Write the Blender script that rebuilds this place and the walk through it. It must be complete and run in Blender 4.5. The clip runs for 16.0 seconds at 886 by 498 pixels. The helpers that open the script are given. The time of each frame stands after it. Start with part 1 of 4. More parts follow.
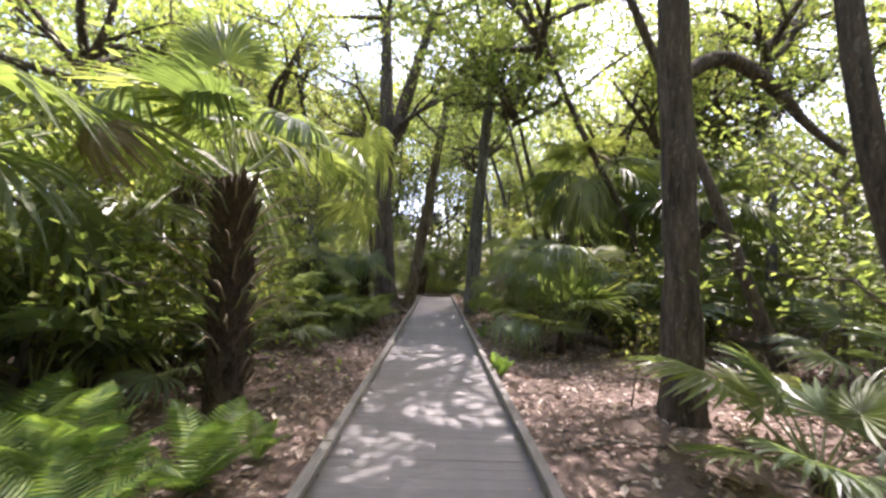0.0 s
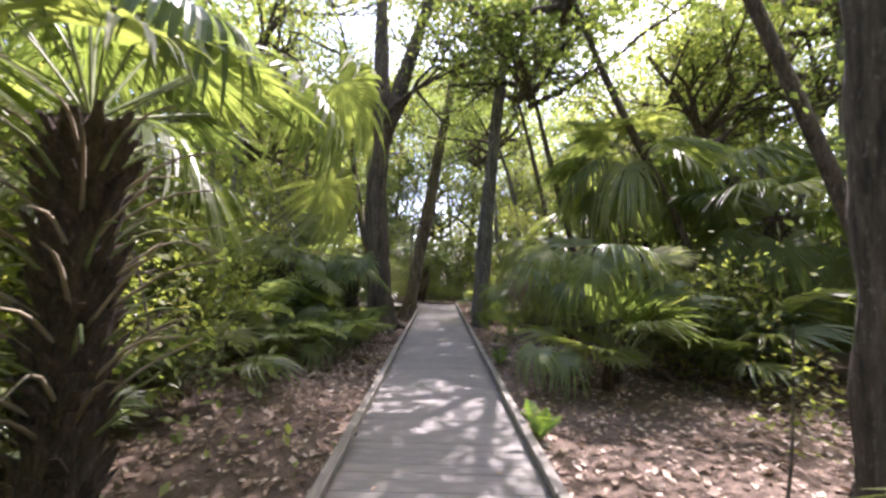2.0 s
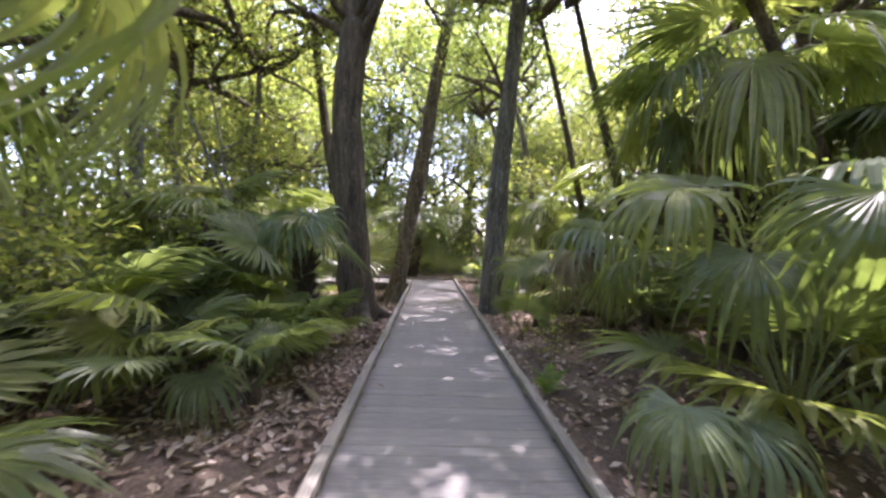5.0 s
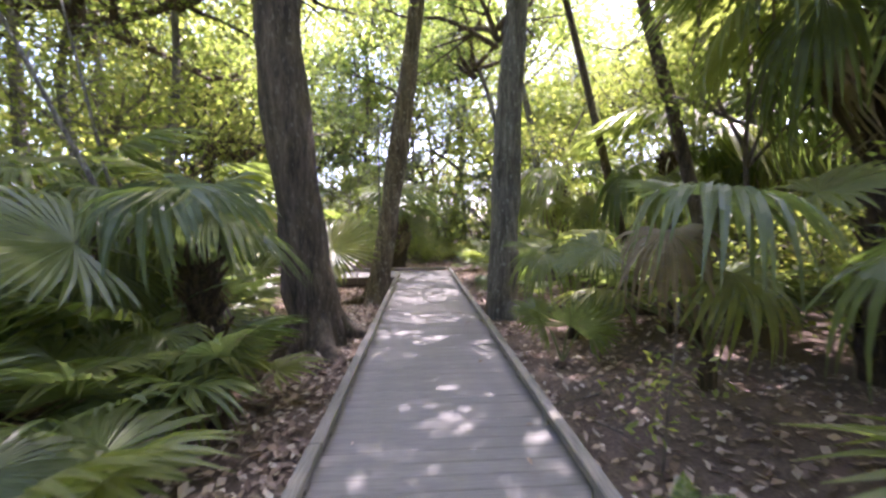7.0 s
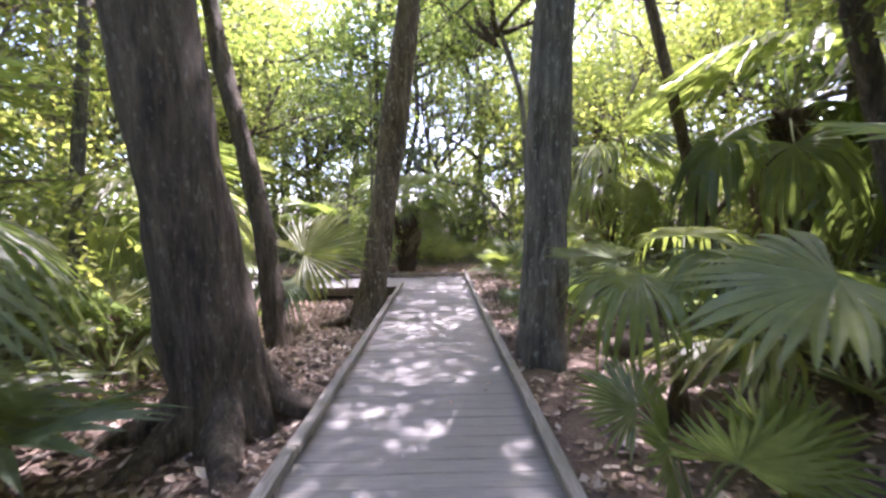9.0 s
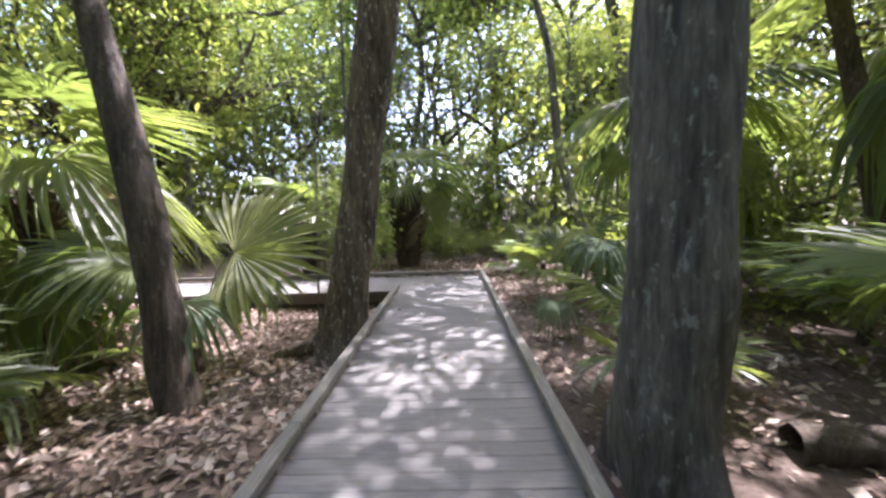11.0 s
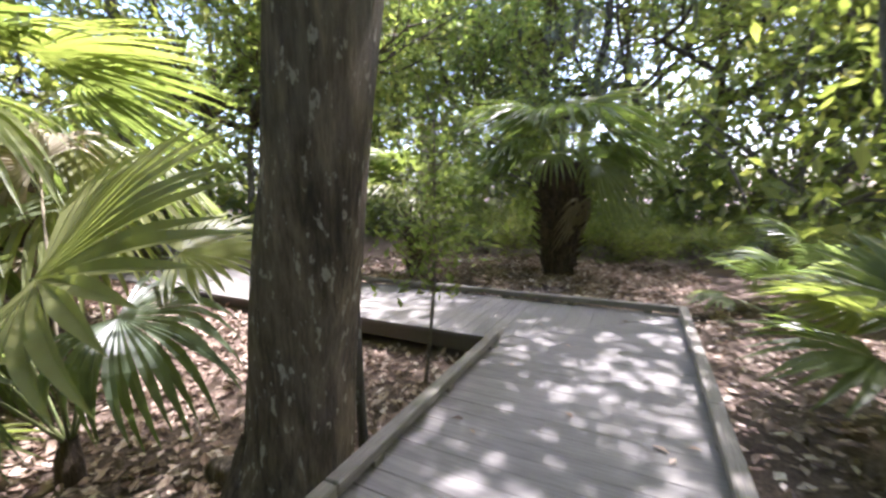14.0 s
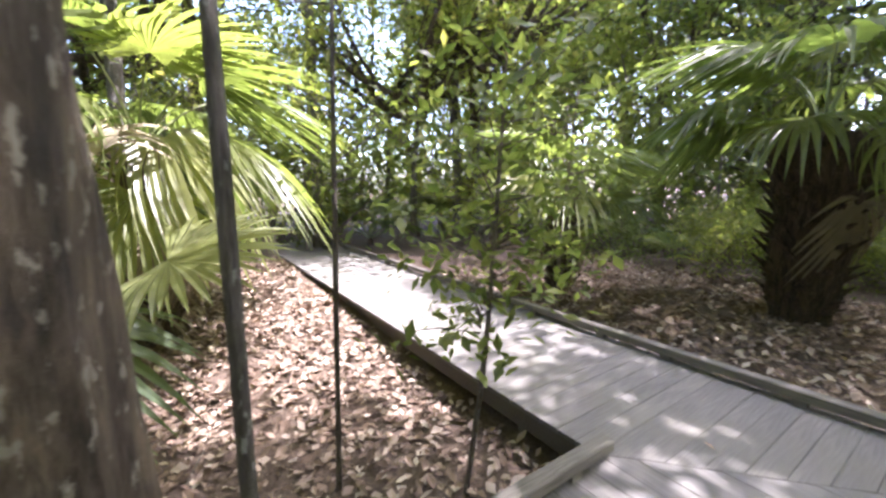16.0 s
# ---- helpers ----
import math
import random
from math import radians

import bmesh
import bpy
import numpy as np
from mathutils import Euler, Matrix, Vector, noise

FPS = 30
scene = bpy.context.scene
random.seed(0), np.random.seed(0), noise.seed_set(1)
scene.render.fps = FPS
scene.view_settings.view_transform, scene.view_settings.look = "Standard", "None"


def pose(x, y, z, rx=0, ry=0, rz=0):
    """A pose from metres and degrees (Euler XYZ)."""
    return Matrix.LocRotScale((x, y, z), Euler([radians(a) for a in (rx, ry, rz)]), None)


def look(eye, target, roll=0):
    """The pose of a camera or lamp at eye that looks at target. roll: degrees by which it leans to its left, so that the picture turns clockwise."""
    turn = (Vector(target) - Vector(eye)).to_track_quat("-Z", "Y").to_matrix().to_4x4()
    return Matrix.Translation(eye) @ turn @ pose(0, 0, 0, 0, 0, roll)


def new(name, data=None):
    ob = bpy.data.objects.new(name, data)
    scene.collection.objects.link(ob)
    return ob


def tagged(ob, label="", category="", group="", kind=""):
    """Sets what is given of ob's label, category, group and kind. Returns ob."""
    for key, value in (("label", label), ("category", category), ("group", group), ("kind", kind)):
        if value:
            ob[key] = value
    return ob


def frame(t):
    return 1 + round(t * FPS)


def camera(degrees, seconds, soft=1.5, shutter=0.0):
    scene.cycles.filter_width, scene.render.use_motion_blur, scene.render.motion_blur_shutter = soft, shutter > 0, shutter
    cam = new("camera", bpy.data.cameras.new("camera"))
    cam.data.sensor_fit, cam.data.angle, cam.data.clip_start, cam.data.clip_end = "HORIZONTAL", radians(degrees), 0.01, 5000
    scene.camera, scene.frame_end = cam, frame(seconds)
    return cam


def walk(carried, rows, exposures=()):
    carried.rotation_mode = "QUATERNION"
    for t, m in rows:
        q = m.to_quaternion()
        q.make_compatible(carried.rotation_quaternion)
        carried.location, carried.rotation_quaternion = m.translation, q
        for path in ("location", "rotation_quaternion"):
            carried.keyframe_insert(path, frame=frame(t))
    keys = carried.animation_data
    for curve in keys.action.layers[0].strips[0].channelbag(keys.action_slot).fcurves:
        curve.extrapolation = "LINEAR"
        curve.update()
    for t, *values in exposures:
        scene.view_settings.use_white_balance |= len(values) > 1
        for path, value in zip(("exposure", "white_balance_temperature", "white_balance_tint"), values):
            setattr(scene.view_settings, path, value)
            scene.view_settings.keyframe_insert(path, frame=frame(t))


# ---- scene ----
cam = camera(97.6, 16.0, soft=2.6, shutter=0.4)
PATH = [
    (0, (0.015, -3.526, 1.582), (0.040, -1.529, 1.683), 1.8),
    (0.5, (-0.013, -3.011, 1.603), (0.008, -1.013, 1.696), 1.9),
    (1, (-0.026, -2.494, 1.630), (-0.017, -0.499, 1.769), 1.9),
    (1.5, (-0.054, -1.942, 1.632), (-0.011, 0.054, 1.756), 1.7),
    (2, (-0.068, -1.404, 1.643), (-0.048, 0.592, 1.762), 1.9),
    (2.5, (-0.069, -0.893, 1.626), (-0.019, 1.104, 1.719), 2.1),
    (3, (-0.085, -0.351, 1.630), (-0.043, 1.647, 1.697), 2.3),
    (3.5, (-0.089, 0.234, 1.636), (-0.042, 2.234, 1.661), 2.5),
    (4, (-0.122, 0.823, 1.606), (-0.070, 2.822, 1.609), 2.6),
    (4.5, (-0.157, 1.417, 1.586), (-0.103, 3.416, 1.578), 2.8),
    (5, (-0.202, 2.014, 1.538), (-0.135, 4.013, 1.513), 2.1),
    (7.5, (-0.082, 5.219, 1.544), (0.029, 7.212, 1.420), -0.9),
    (8, (0.002, 5.841, 1.540), (0.095, 7.834, 1.406), -0.8),
    (8.5, (0.084, 6.455, 1.555), (0.155, 8.448, 1.406), -1.0),
    (9, (0.161, 7.085, 1.564), (0.170, 9.080, 1.434), -1.1),
    (9.5, (0.182, 7.714, 1.565), (0.172, 9.709, 1.426), -1.6),
    (12, (0.210, 10.906, 1.371), (0.065, 12.890, 1.168), -1.9),
    (12.5, (0.251, 11.530, 1.403), (-0.013, 13.502, 1.196), -2.0),
    (13, (0.273, 12.139, 1.422), (-0.178, 14.074, 1.195), -2.0),
    (13.5, (0.333, 12.690, 1.443), (-0.333, 14.561, 1.205), -1.5),
    (14, (0.395, 13.218, 1.440), (-0.514, 14.980, 1.176), -1.0),
    (14.5, (0.396, 13.699, 1.465), (-0.776, 15.296, 1.189), -0.9),
    (15, (0.399, 14.147, 1.480), (-0.974, 15.572, 1.193), -0.8),
    (15.5, (0.328, 14.569, 1.486), (-1.197, 15.828, 1.190), -1.2),
    (16, (0.282, 15.010, 1.497), (-1.357, 16.115, 1.191), -0.5),
]
EXPOSURES = [(0.0, 2.75, 6150, 30), (5.0, 3.15, 5950, 34), (8.0, 3.45, 5900, 36), (9.5, 3.35, 5650, 35), (12.0, 3.15, 5700, 25), (14.0, 3.15, 5750, 25), (16.0, 3.35, 5800, 27)]
walk(cam, [(t, look(eye, target, roll)) for t, eye, target, roll in PATH], EXPOSURES)

# ---- light ----
SUN_AZ, SUN_EL = 32.0, 64.0          # degrees from +y towards +x, and above the horizon
world = bpy.data.worlds.new("world")
scene.world = world
world.use_nodes = True
wn = world.node_tree.nodes
sky = wn.new("ShaderNodeTexSky")
sky.sky_type = "NISHITA"
sky.sun_disc = False
sky.sun_elevation = radians(SUN_EL)
sky.sun_rotation = radians(SUN_AZ)
sky.air_density, sky.dust_density, sky.ozone_density = 1.0, 3.0, 1.0
wn["Background"].inputs["Strength"].default_value = 0.15
world.node_tree.links.new(sky.outputs["Color"], wn["Background"].inputs["Color"])
sun = new("sun", bpy.data.lights.new("sun", "SUN"))
sun.data.energy, sun.data.angle, sun.data.color = 2.7, radians(0.53), (1.0, 0.95, 0.86)
a, e = radians(SUN_AZ), radians(SUN_EL)
sun.matrix_world = look((math.sin(a) * math.cos(e) * 50, math.cos(a) * math.cos(e) * 50, math.sin(e) * 50), (0, 0, 0))


# ---- materials ----
def material(name):
    m = bpy.data.materials.new(name)
    m.use_nodes = True
    nt = m.node_tree
    return m, nt, nt.nodes["Principled BSDF"], nt.nodes["Material Output"]


def ramp(nt, fac, stops):
    r = nt.nodes.new("ShaderNodeValToRGB")
    els = r.color_ramp.elements
    while len(els) < len(stops):
        els.new(0.5)
    for el, (p, c) in zip(els, stops):
        el.position, el.color = p, (*c, 1)
    nt.links.new(fac, r.inputs["Fac"])
    return r.outputs["Color"]


def noise_tex(nt, scale, detail=4.0, stretch=(1, 1, 1), coords="Object", rough=0.6):
    tc = nt.nodes.new("ShaderNodeTexCoord")
    mp = nt.nodes.new("ShaderNodeMapping")
    mp.inputs["Scale"].default_value = stretch
    nz = nt.nodes.new("ShaderNodeTexNoise")
    nz.inputs["Scale"].default_value, nz.inputs["Detail"].default_value = scale, detail
    nz.inputs["Roughness"].default_value = rough
    nt.links.new(tc.outputs[coords], mp.inputs["Vector"])
    nt.links.new(mp.outputs["Vector"], nz.inputs["Vector"])
    return nz.outputs["Fac"]


def mix(nt, fac, a, b, mode="MIX"):
    n = nt.nodes.new("ShaderNodeMix")
    n.data_type, n.blend_type = "RGBA", mode
    for sock, v in ((n.inputs[0], fac), (n.inputs[6], a), (n.inputs[7], b)):
        if isinstance(v, (int, float)):
            sock.default_value = v
        elif isinstance(v, tuple):
            sock.default_value = (*v, 1)
        else:
            nt.links.new(v, sock)
    return n.outputs[2]


def bump(nt, bsdf, height, strength, dist):
    b = nt.nodes.new("ShaderNodeBump")
    b.inputs["Strength"].default_value, b.inputs["Distance"].default_value = strength, dist
    nt.links.new(height, b.inputs["Height"])
    nt.links.new(b.outputs["Normal"], bsdf.inputs["Normal"])


def wood(name, dark, light, grain_axis, stain=(0.16, 0.15, 0.12)):
    m, nt, p, _ = material(name)
    stretch = tuple(1.0 if i == grain_axis else 14.0 for i in range(3))
    g = noise_tex(nt, 5.0, 6.0, stretch)
    big = noise_tex(nt, 1.3, 3.0, (1, 1, 1))
    col = ramp(nt, g, [(0.3, dark), (0.7, light)])
    col = mix(nt, ramp(nt, big, [(0.45, (0, 0, 0)), (0.75, (0.7, 0.7, 0.7))]), col, stain)
    info = nt.nodes.new("ShaderNodeObjectInfo")
    col = mix(nt, 0.75, col, ramp(nt, info.outputs["Random"], [(0.0, (0.84, 0.84, 0.84)), (0.5, (0.95, 0.94, 0.93)), (1.0, (1.06, 1.05, 1.04))]), "MULTIPLY")
    nt.links.new(col, p.inputs["Base Color"])
    p.inputs["Roughness"].default_value = 0.75
    bump(nt, p, g, 0.35, 0.004)
    return m


def bark(name, dark, light, lichen, scale=9.0, amount=0.35):
    """Furrowed bark: long plates, fine fibres, and pale lichen flecks in patches."""
    m, nt, p, _ = material(name)
    g = noise_tex(nt, scale, 6.0, (1, 1, 0.16), rough=0.7)
    fine = noise_tex(nt, scale * 4.5, 6.0, (1, 1, 0.13), rough=0.75)
    fleck = noise_tex(nt, scale * 2.6, 3.0, (1, 1, 0.4))
    patch = noise_tex(nt, 1.6, 3.0, (1, 1, 0.6))
    col = ramp(nt, g, [(0.36, dark), (0.64, light)])
    col = mix(nt, 0.8, col, ramp(nt, fine, [(0.36, (0.45, 0.42, 0.4)), (0.52, (1.0, 1.0, 1.0)), (0.68, (1.5, 1.45, 1.35))]), "MULTIPLY")
    col = mix(nt, ramp(nt, fleck, [(0.60, (0, 0, 0)), (0.66, (amount * 1.6,) * 3)]), col, lichen)
    col = mix(nt, ramp(nt, patch, [(0.52, (0, 0, 0)), (0.72, (amount * 0.8,) * 3)]), col, tuple(0.6 * c for c in lichen))
    nt.links.new(col, p.inputs["Base Color"])
    p.inputs["Roughness"].default_value = 0.9
    h = mix(nt, 0.45, ramp(nt, g, [(0.3, (0, 0, 0)), (0.7, (1, 1, 1))]), ramp(nt, fine, [(0.3, (0, 0, 0)), (0.7, (1, 1, 1))]))
    bump(nt, p, h, 1.0, 0.035)
    return m


def leaf(name, stops, trans, gloss=0.45, through_light=0.4):
    """A thin leaf: a glossy skin over a sheet that lets light through."""
    m, nt, p, out = material(name)
    geo = nt.nodes.new("ShaderNodeNewGeometry")
    info = nt.nodes.new("ShaderNodeObjectInfo")
    add = nt.nodes.new("ShaderNodeMath")
    add.operation = "FRACT"
    s = nt.nodes.new("ShaderNodeMath")
    nt.links.new(geo.outputs["Random Per Island"], s.inputs[0])
    nt.links.new(info.outputs["Random"], s.inputs[1])
    nt.links.new(s.outputs[0], add.inputs[0])
    col = ramp(nt, add.outputs[0], stops)
    streak = noise_tex(nt, 6.0, 3.0)
    col = mix(nt, 0.5, col, ramp(nt, streak, [(0.3, (0.65, 0.65, 0.65)), (0.7, (1.2, 1.2, 1.1))]), "MULTIPLY")
    nt.links.new(col, p.inputs["Base Color"])
    p.inputs["Roughness"].default_value = gloss
    t = nt.nodes.new("ShaderNodeBsdfTranslucent")
    nt.links.new(mix(nt, 1.0, col, trans, "MULTIPLY"), t.inputs["Color"])
    mx = nt.nodes.new("ShaderNodeMixShader")
    mx.inputs[0].default_value = through_light
    nt.links.new(p.outputs[0], mx.inputs[1])
    nt.links.new(t.outputs[0], mx.inputs[2])
    nt.links.new(mx.outputs[0], out.inputs["Surface"])
    return m


DECK = wood("grey_deck_board", (0.112, 0.105, 0.098), (0.195, 0.182, 0.169), 0)
DECK_CROSS = wood("grey_deck_board_cross", (0.112, 0.105, 0.098), (0.195, 0.182, 0.169), 1)
RAIL = wood("weathered_rail", (0.11, 0.10, 0.085), (0.26, 0.235, 0.20), 1, (0.10, 0.10, 0.07))
RAIL_CROSS = wood("weathered_rail_cross", (0.09, 0.08, 0.07), (0.2, 0.18, 0.155), 0, (0.10, 0.10, 0.07))
BEAM = wood("dark_beam", (0.07, 0.06, 0.05), (0.15, 0.13, 0.11), 1)
OAK = bark("oak_bark", (0.036, 0.026, 0.018), (0.155, 0.118, 0.082), (0.33, 0.29, 0.23), 10.0, 0.24)
OAK_MOTTLED = bark("mottled_oak_bark", (0.05, 0.038, 0.026), (0.22, 0.17, 0.115), (0.46, 0.42, 0.33), 9.0, 0.5)
GREYBARK = bark("grey_bark", (0.06, 0.055, 0.045), (0.22, 0.20, 0.17), (0.32, 0.33, 0.29), 8.0, 0.5)
TWIG = bark("twig_bark", (0.10, 0.08, 0.06), (0.24, 0.20, 0.16), (0.3, 0.3, 0.26), 20.0)
PALMBARK = bark("palm_fibre", (0.03, 0.02, 0.014), (0.13, 0.09, 0.06), (0.20, 0.16, 0.11), 16.0)
FAN = leaf("fan_leaf", [(0.0, (0.085, 0.11, 0.045)), (0.6, (0.15, 0.175, 0.07)), (1.0, (0.21, 0.215, 0.09))], (1.8, 2.0, 0.9), 0.36, 0.52)
FAN_BLUE = leaf("fan_leaf_blue", [(0.0, (0.10, 0.135, 0.085)), (1.0, (0.19, 0.22, 0.13))], (1.9, 2.0, 0.85), 0.35, 0.48)
DEAD = leaf("dead_frond", [(0.0, (0.18, 0.14, 0.09)), (1.0, (0.38, 0.33, 0.24))], (1.0, 0.85, 0.6), 0.8, 0.25)
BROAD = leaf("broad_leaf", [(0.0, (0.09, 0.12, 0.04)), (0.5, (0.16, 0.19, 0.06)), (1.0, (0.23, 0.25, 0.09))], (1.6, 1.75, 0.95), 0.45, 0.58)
# paler copy of the broad leaf: sunlit brightness put into the colour
BROAD_PALE = leaf("painted_sunlit_leaf", [(0.0, (0.15, 0.18, 0.055)), (0.8, (0.27, 0.29, 0.09)), (1.0, (0.31, 0.28, 0.11))], (1.6, 1.7, 0.95), 0.45, 0.62)
MOSS = leaf("hanging_moss", [(0.0, (0.16, 0.17, 0.12)), (1.0, (0.30, 0.30, 0.22))], (1.0, 1.0, 0.8), 0.9, 0.4)
FERN = leaf("fern_leaf", [(0.0, (0.09, 0.15, 0.05)), (1.0, (0.19, 0.25, 0.07))], (1.9, 2.1, 0.8), 0.5, 0.45)
LITTER = leaf("dry_leaf", [(0.0, (0.10, 0.065, 0.045)), (0.35, (0.22, 0.15, 0.11)), (0.75, (0.36, 0.27, 0.21)), (1.0, (0.50, 0.42, 0.35))], (1.0, 0.9, 0.7), 0.75, 0.1)
STALK, _nt, _p, _ = material("petiole")
_nt.links.new(ramp(_nt, noise_tex(_nt, 8.0), [(0.3, (0.10, 0.14, 0.05)), (0.7, (0.19, 0.20, 0.08))]), _p.inputs["Base Color"])
_p.inputs["Roughness"].default_value = 0.5
SOIL, _nt, _p, _ = material("leaf_mould")
_a, _b = noise_tex(_nt, 0.5, 4.0, coords="Object"), noise_tex(_nt, 30.0, 8.0, coords="Object", rough=0.75)
_c = mix(_nt, 0.6, ramp(_nt, _a, [(0.3, (0.075, 0.05, 0.038)), (0.7, (0.19, 0.125, 0.09))]), ramp(_nt, _b, [(0.35, (0.05, 0.035, 0.025)), (0.6, (0.22, 0.16, 0.12)), (0.75, (0.38, 0.29, 0.23))]))
_nt.links.new(_c, _p.inputs["Base Color"])
_p.inputs["Roughness"].default_value = 0.95
bump(_nt, _p, _b, 1.0, 0.04)


# ---- mesh helpers ----
def mesh_of(name, verts, faces, mats, mat_ids=None, smooth=False):
    me = bpy.data.meshes.new(name)
    me.from_pydata(verts, [], faces)
    for m in mats:
        me.materials.append(m)
    if mat_ids is not None:
        me.polygons.foreach_set("material_index", mat_ids)
    if smooth:
        me.polygons.foreach_set("use_smooth", [True] * len(me.polygons))
    me.update()
    return me


def thing(name, place, label, category, group="", kind="", turn=0.0, scale=1.0):
    ob = new(name)
    ob.empty_display_size = 0.1
    ob.matrix_world = Matrix.LocRotScale(place, Euler((0, 0, radians(turn))), (scale,) * 3)
    return tagged(ob, label, category, group, kind)


def piece(name, me, parent, m=None, label=""):
    ob = new(name, me)
    ob.parent = parent
    if m is not None:
        ob.matrix_basis = m
    if label:
        ob["label"] = label
    return ob


def box_mesh(name, sx, sy, sz, mat, bevel=0.004):
    """A box with chamfered long edges, its base at z 0."""
    bm = bmesh.new()
    bmesh.ops.create_cube(bm, size=1.0)
    bmesh.ops.scale(bm, vec=(sx, sy, sz), verts=bm.verts)
    bmesh.ops.translate(bm, vec=(0, 0, sz / 2), verts=bm.verts)
    if bevel:
        bmesh.ops.bevel(bm, geom=list(bm.edges), offset=bevel, segments=1, affect="EDGES")
    me = bpy.data.meshes.new(name)
    bm.to_mesh(me)
    bm.free()
    me.materials.append(mat)
    return me


def tube(path, sides=10, wobble=0.0, seed=0, flare=0):
    """Vertices and faces of a tapered tube along a path of (x, y, z, radius)."""
    verts, faces = [], []
    n = len(path)
    pts = [Vector(p[:3]) for p in path]
    for i, p in enumerate(path):
        d = (pts[min(i + 1, n - 1)] - pts[max(i - 1, 0)]).normalized()
        u = d.cross(Vector((0.3, 1, 0.2))).normalized()
        v = d.cross(u)
        for k in range(sides):
            a = 2 * math.pi * k / sides
            r = p[3]
            if wobble:
                q = Vector((math.cos(a) * 1.4 + seed, math.sin(a) * 1.4, i * 0.35))
                r *= 1 + wobble * noise.noise(q)
            if flare and i < 6:
                r *= 1 + (0.55 - 0.11 * i) * max(0.0, math.sin(a * flare + seed)) ** 1.5
            verts.append(pts[i] + u * (r * math.cos(a)) + v * (r * math.sin(a)))
    for i in range(n - 1):
        for k in range(sides):
            a, b = i * sides + k, i * sides + (k + 1) % sides
            faces.append((a, b, b + sides, a + sides))
    faces.append(tuple(range((n - 1) * sides, n * sides)))
    return verts, faces


def join(chunks):
    verts, faces = [], []
    for v, f in chunks:
        o = len(verts)
        verts += v
        faces += [tuple(i + o for i in q) for q in f]
    return verts, faces


def bend(points, radii, steps):
    """A smooth path through a few points, with radii between them."""
    pts = [Vector(p) for p in points]
    out = []
    n = len(pts) - 1
    for s in range(steps + 1):
        x = s / steps * n
        i = min(int(x), n - 1)
        f = x - i
        p0, p1, p2, p3 = pts[max(i - 1, 0)], pts[i], pts[i + 1], pts[min(i + 2, n)]
        q = 0.5 * ((2 * p1) + (p2 - p0) * f + (2 * p0 - 5 * p1 + 4 * p2 - p3) * f * f + (3 * p1 - p0 - 3 * p2 + p3) * f ** 3)
        out.append((q.x, q.y, q.z, radii[i] + (radii[i + 1] - radii[i]) * f))
    return out


# ---- fan fronds ----
def fan_mesh(name, seed, leaflets, stations, stalk, blade, droop, spread=125, arch=0.35, dead=False, blue=False, tipdroop=0.35):
    """A fan frond: a stalk that rises from the origin along +x and bends over, then a ring of folded leaflets that hang at their tips."""
    rnd = random.Random(seed)
    verts, faces, ids = [], [], []
    # stalk
    path, p, ang = [], Vector((0, 0, 0)), 0.0
    k = 6
    for i in range(k + 1):
        path.append((p.x, p.y, p.z, 0.016 - 0.009 * i / k))
        ang = -arch * (i / k) ** 1.5
        p = p + Vector((math.cos(ang), 0, math.sin(ang))) * (stalk / k)
    hub = Vector(path[-1][:3])
    v, f = tube(path, 4)
    verts += v
    faces += f
    ids += [0] * len(f)
    hub_id = len(verts) - 4
    c, s = math.cos(ang), math.sin(ang)
    fwd, up, side = Vector((c, 0, s)), Vector((-s, 0, c)), Vector((0, 1, 0))
    dth = radians(2 * spread) / leaflets
    for j in range(leaflets):
        th = radians(-spread) + (j + 0.5) * dth
        th += rnd.uniform(-0.25, 0.25) * dth
        length = blade * (0.72 + 0.28 * math.cos(th * 0.62)) * rnd.uniform(0.88, 1.05)
        hang = tipdroop * rnd.uniform(0.5, 1.6)
        twist = rnd.uniform(-0.15, 0.15)
        base = len(verts)
        for i in range(1, stations):
            q = i / (stations - 1)
            r = length * q
            half = min(r, blade * 0.58) * dth * 0.53
            half *= 1.0 if q < 0.55 else max(0.03, 1 - ((q - 0.55) / 0.45) ** 1.5)
            th2 = th + twist * max(0, q - 0.45)
            d = fwd * math.cos(th2) + side * math.sin(th2)
            t = side * math.cos(th2) - fwd * math.sin(th2)
            cup = 0.10 * blade * abs(math.sin(th)) * q          # sides lifted, then fall
            fall = droop * blade * (q * math.cos(th * 0.5)) ** 2 + hang * blade * max(0, q - 0.4) ** 2 * 1.6
            mid = hub + d * (r * (1 - 0.25 * hang * q * q)) + up * cup - Vector((0, 0, fall))
            fold = half * 0.55
            verts += [mid + t * half + up * fold * 0.5, mid - up * fold * 0.5, mid - t * half + up * fold * 0.5]
        faces += [(hub_id, base + 1, base), (hub_id, base + 2, base + 1)]
        ids += [1, 1]
        for i in range(stations - 2):
            o = base + 3 * i
            faces += [(o, o + 1, o + 4, o + 3), (o + 1, o + 2, o + 5, o + 4)]
            ids += [1, 1]
    mats = [DEAD, DEAD] if dead else [STALK, FAN_BLUE if blue else FAN]
    return mesh_of(name, verts, faces, mats, ids)


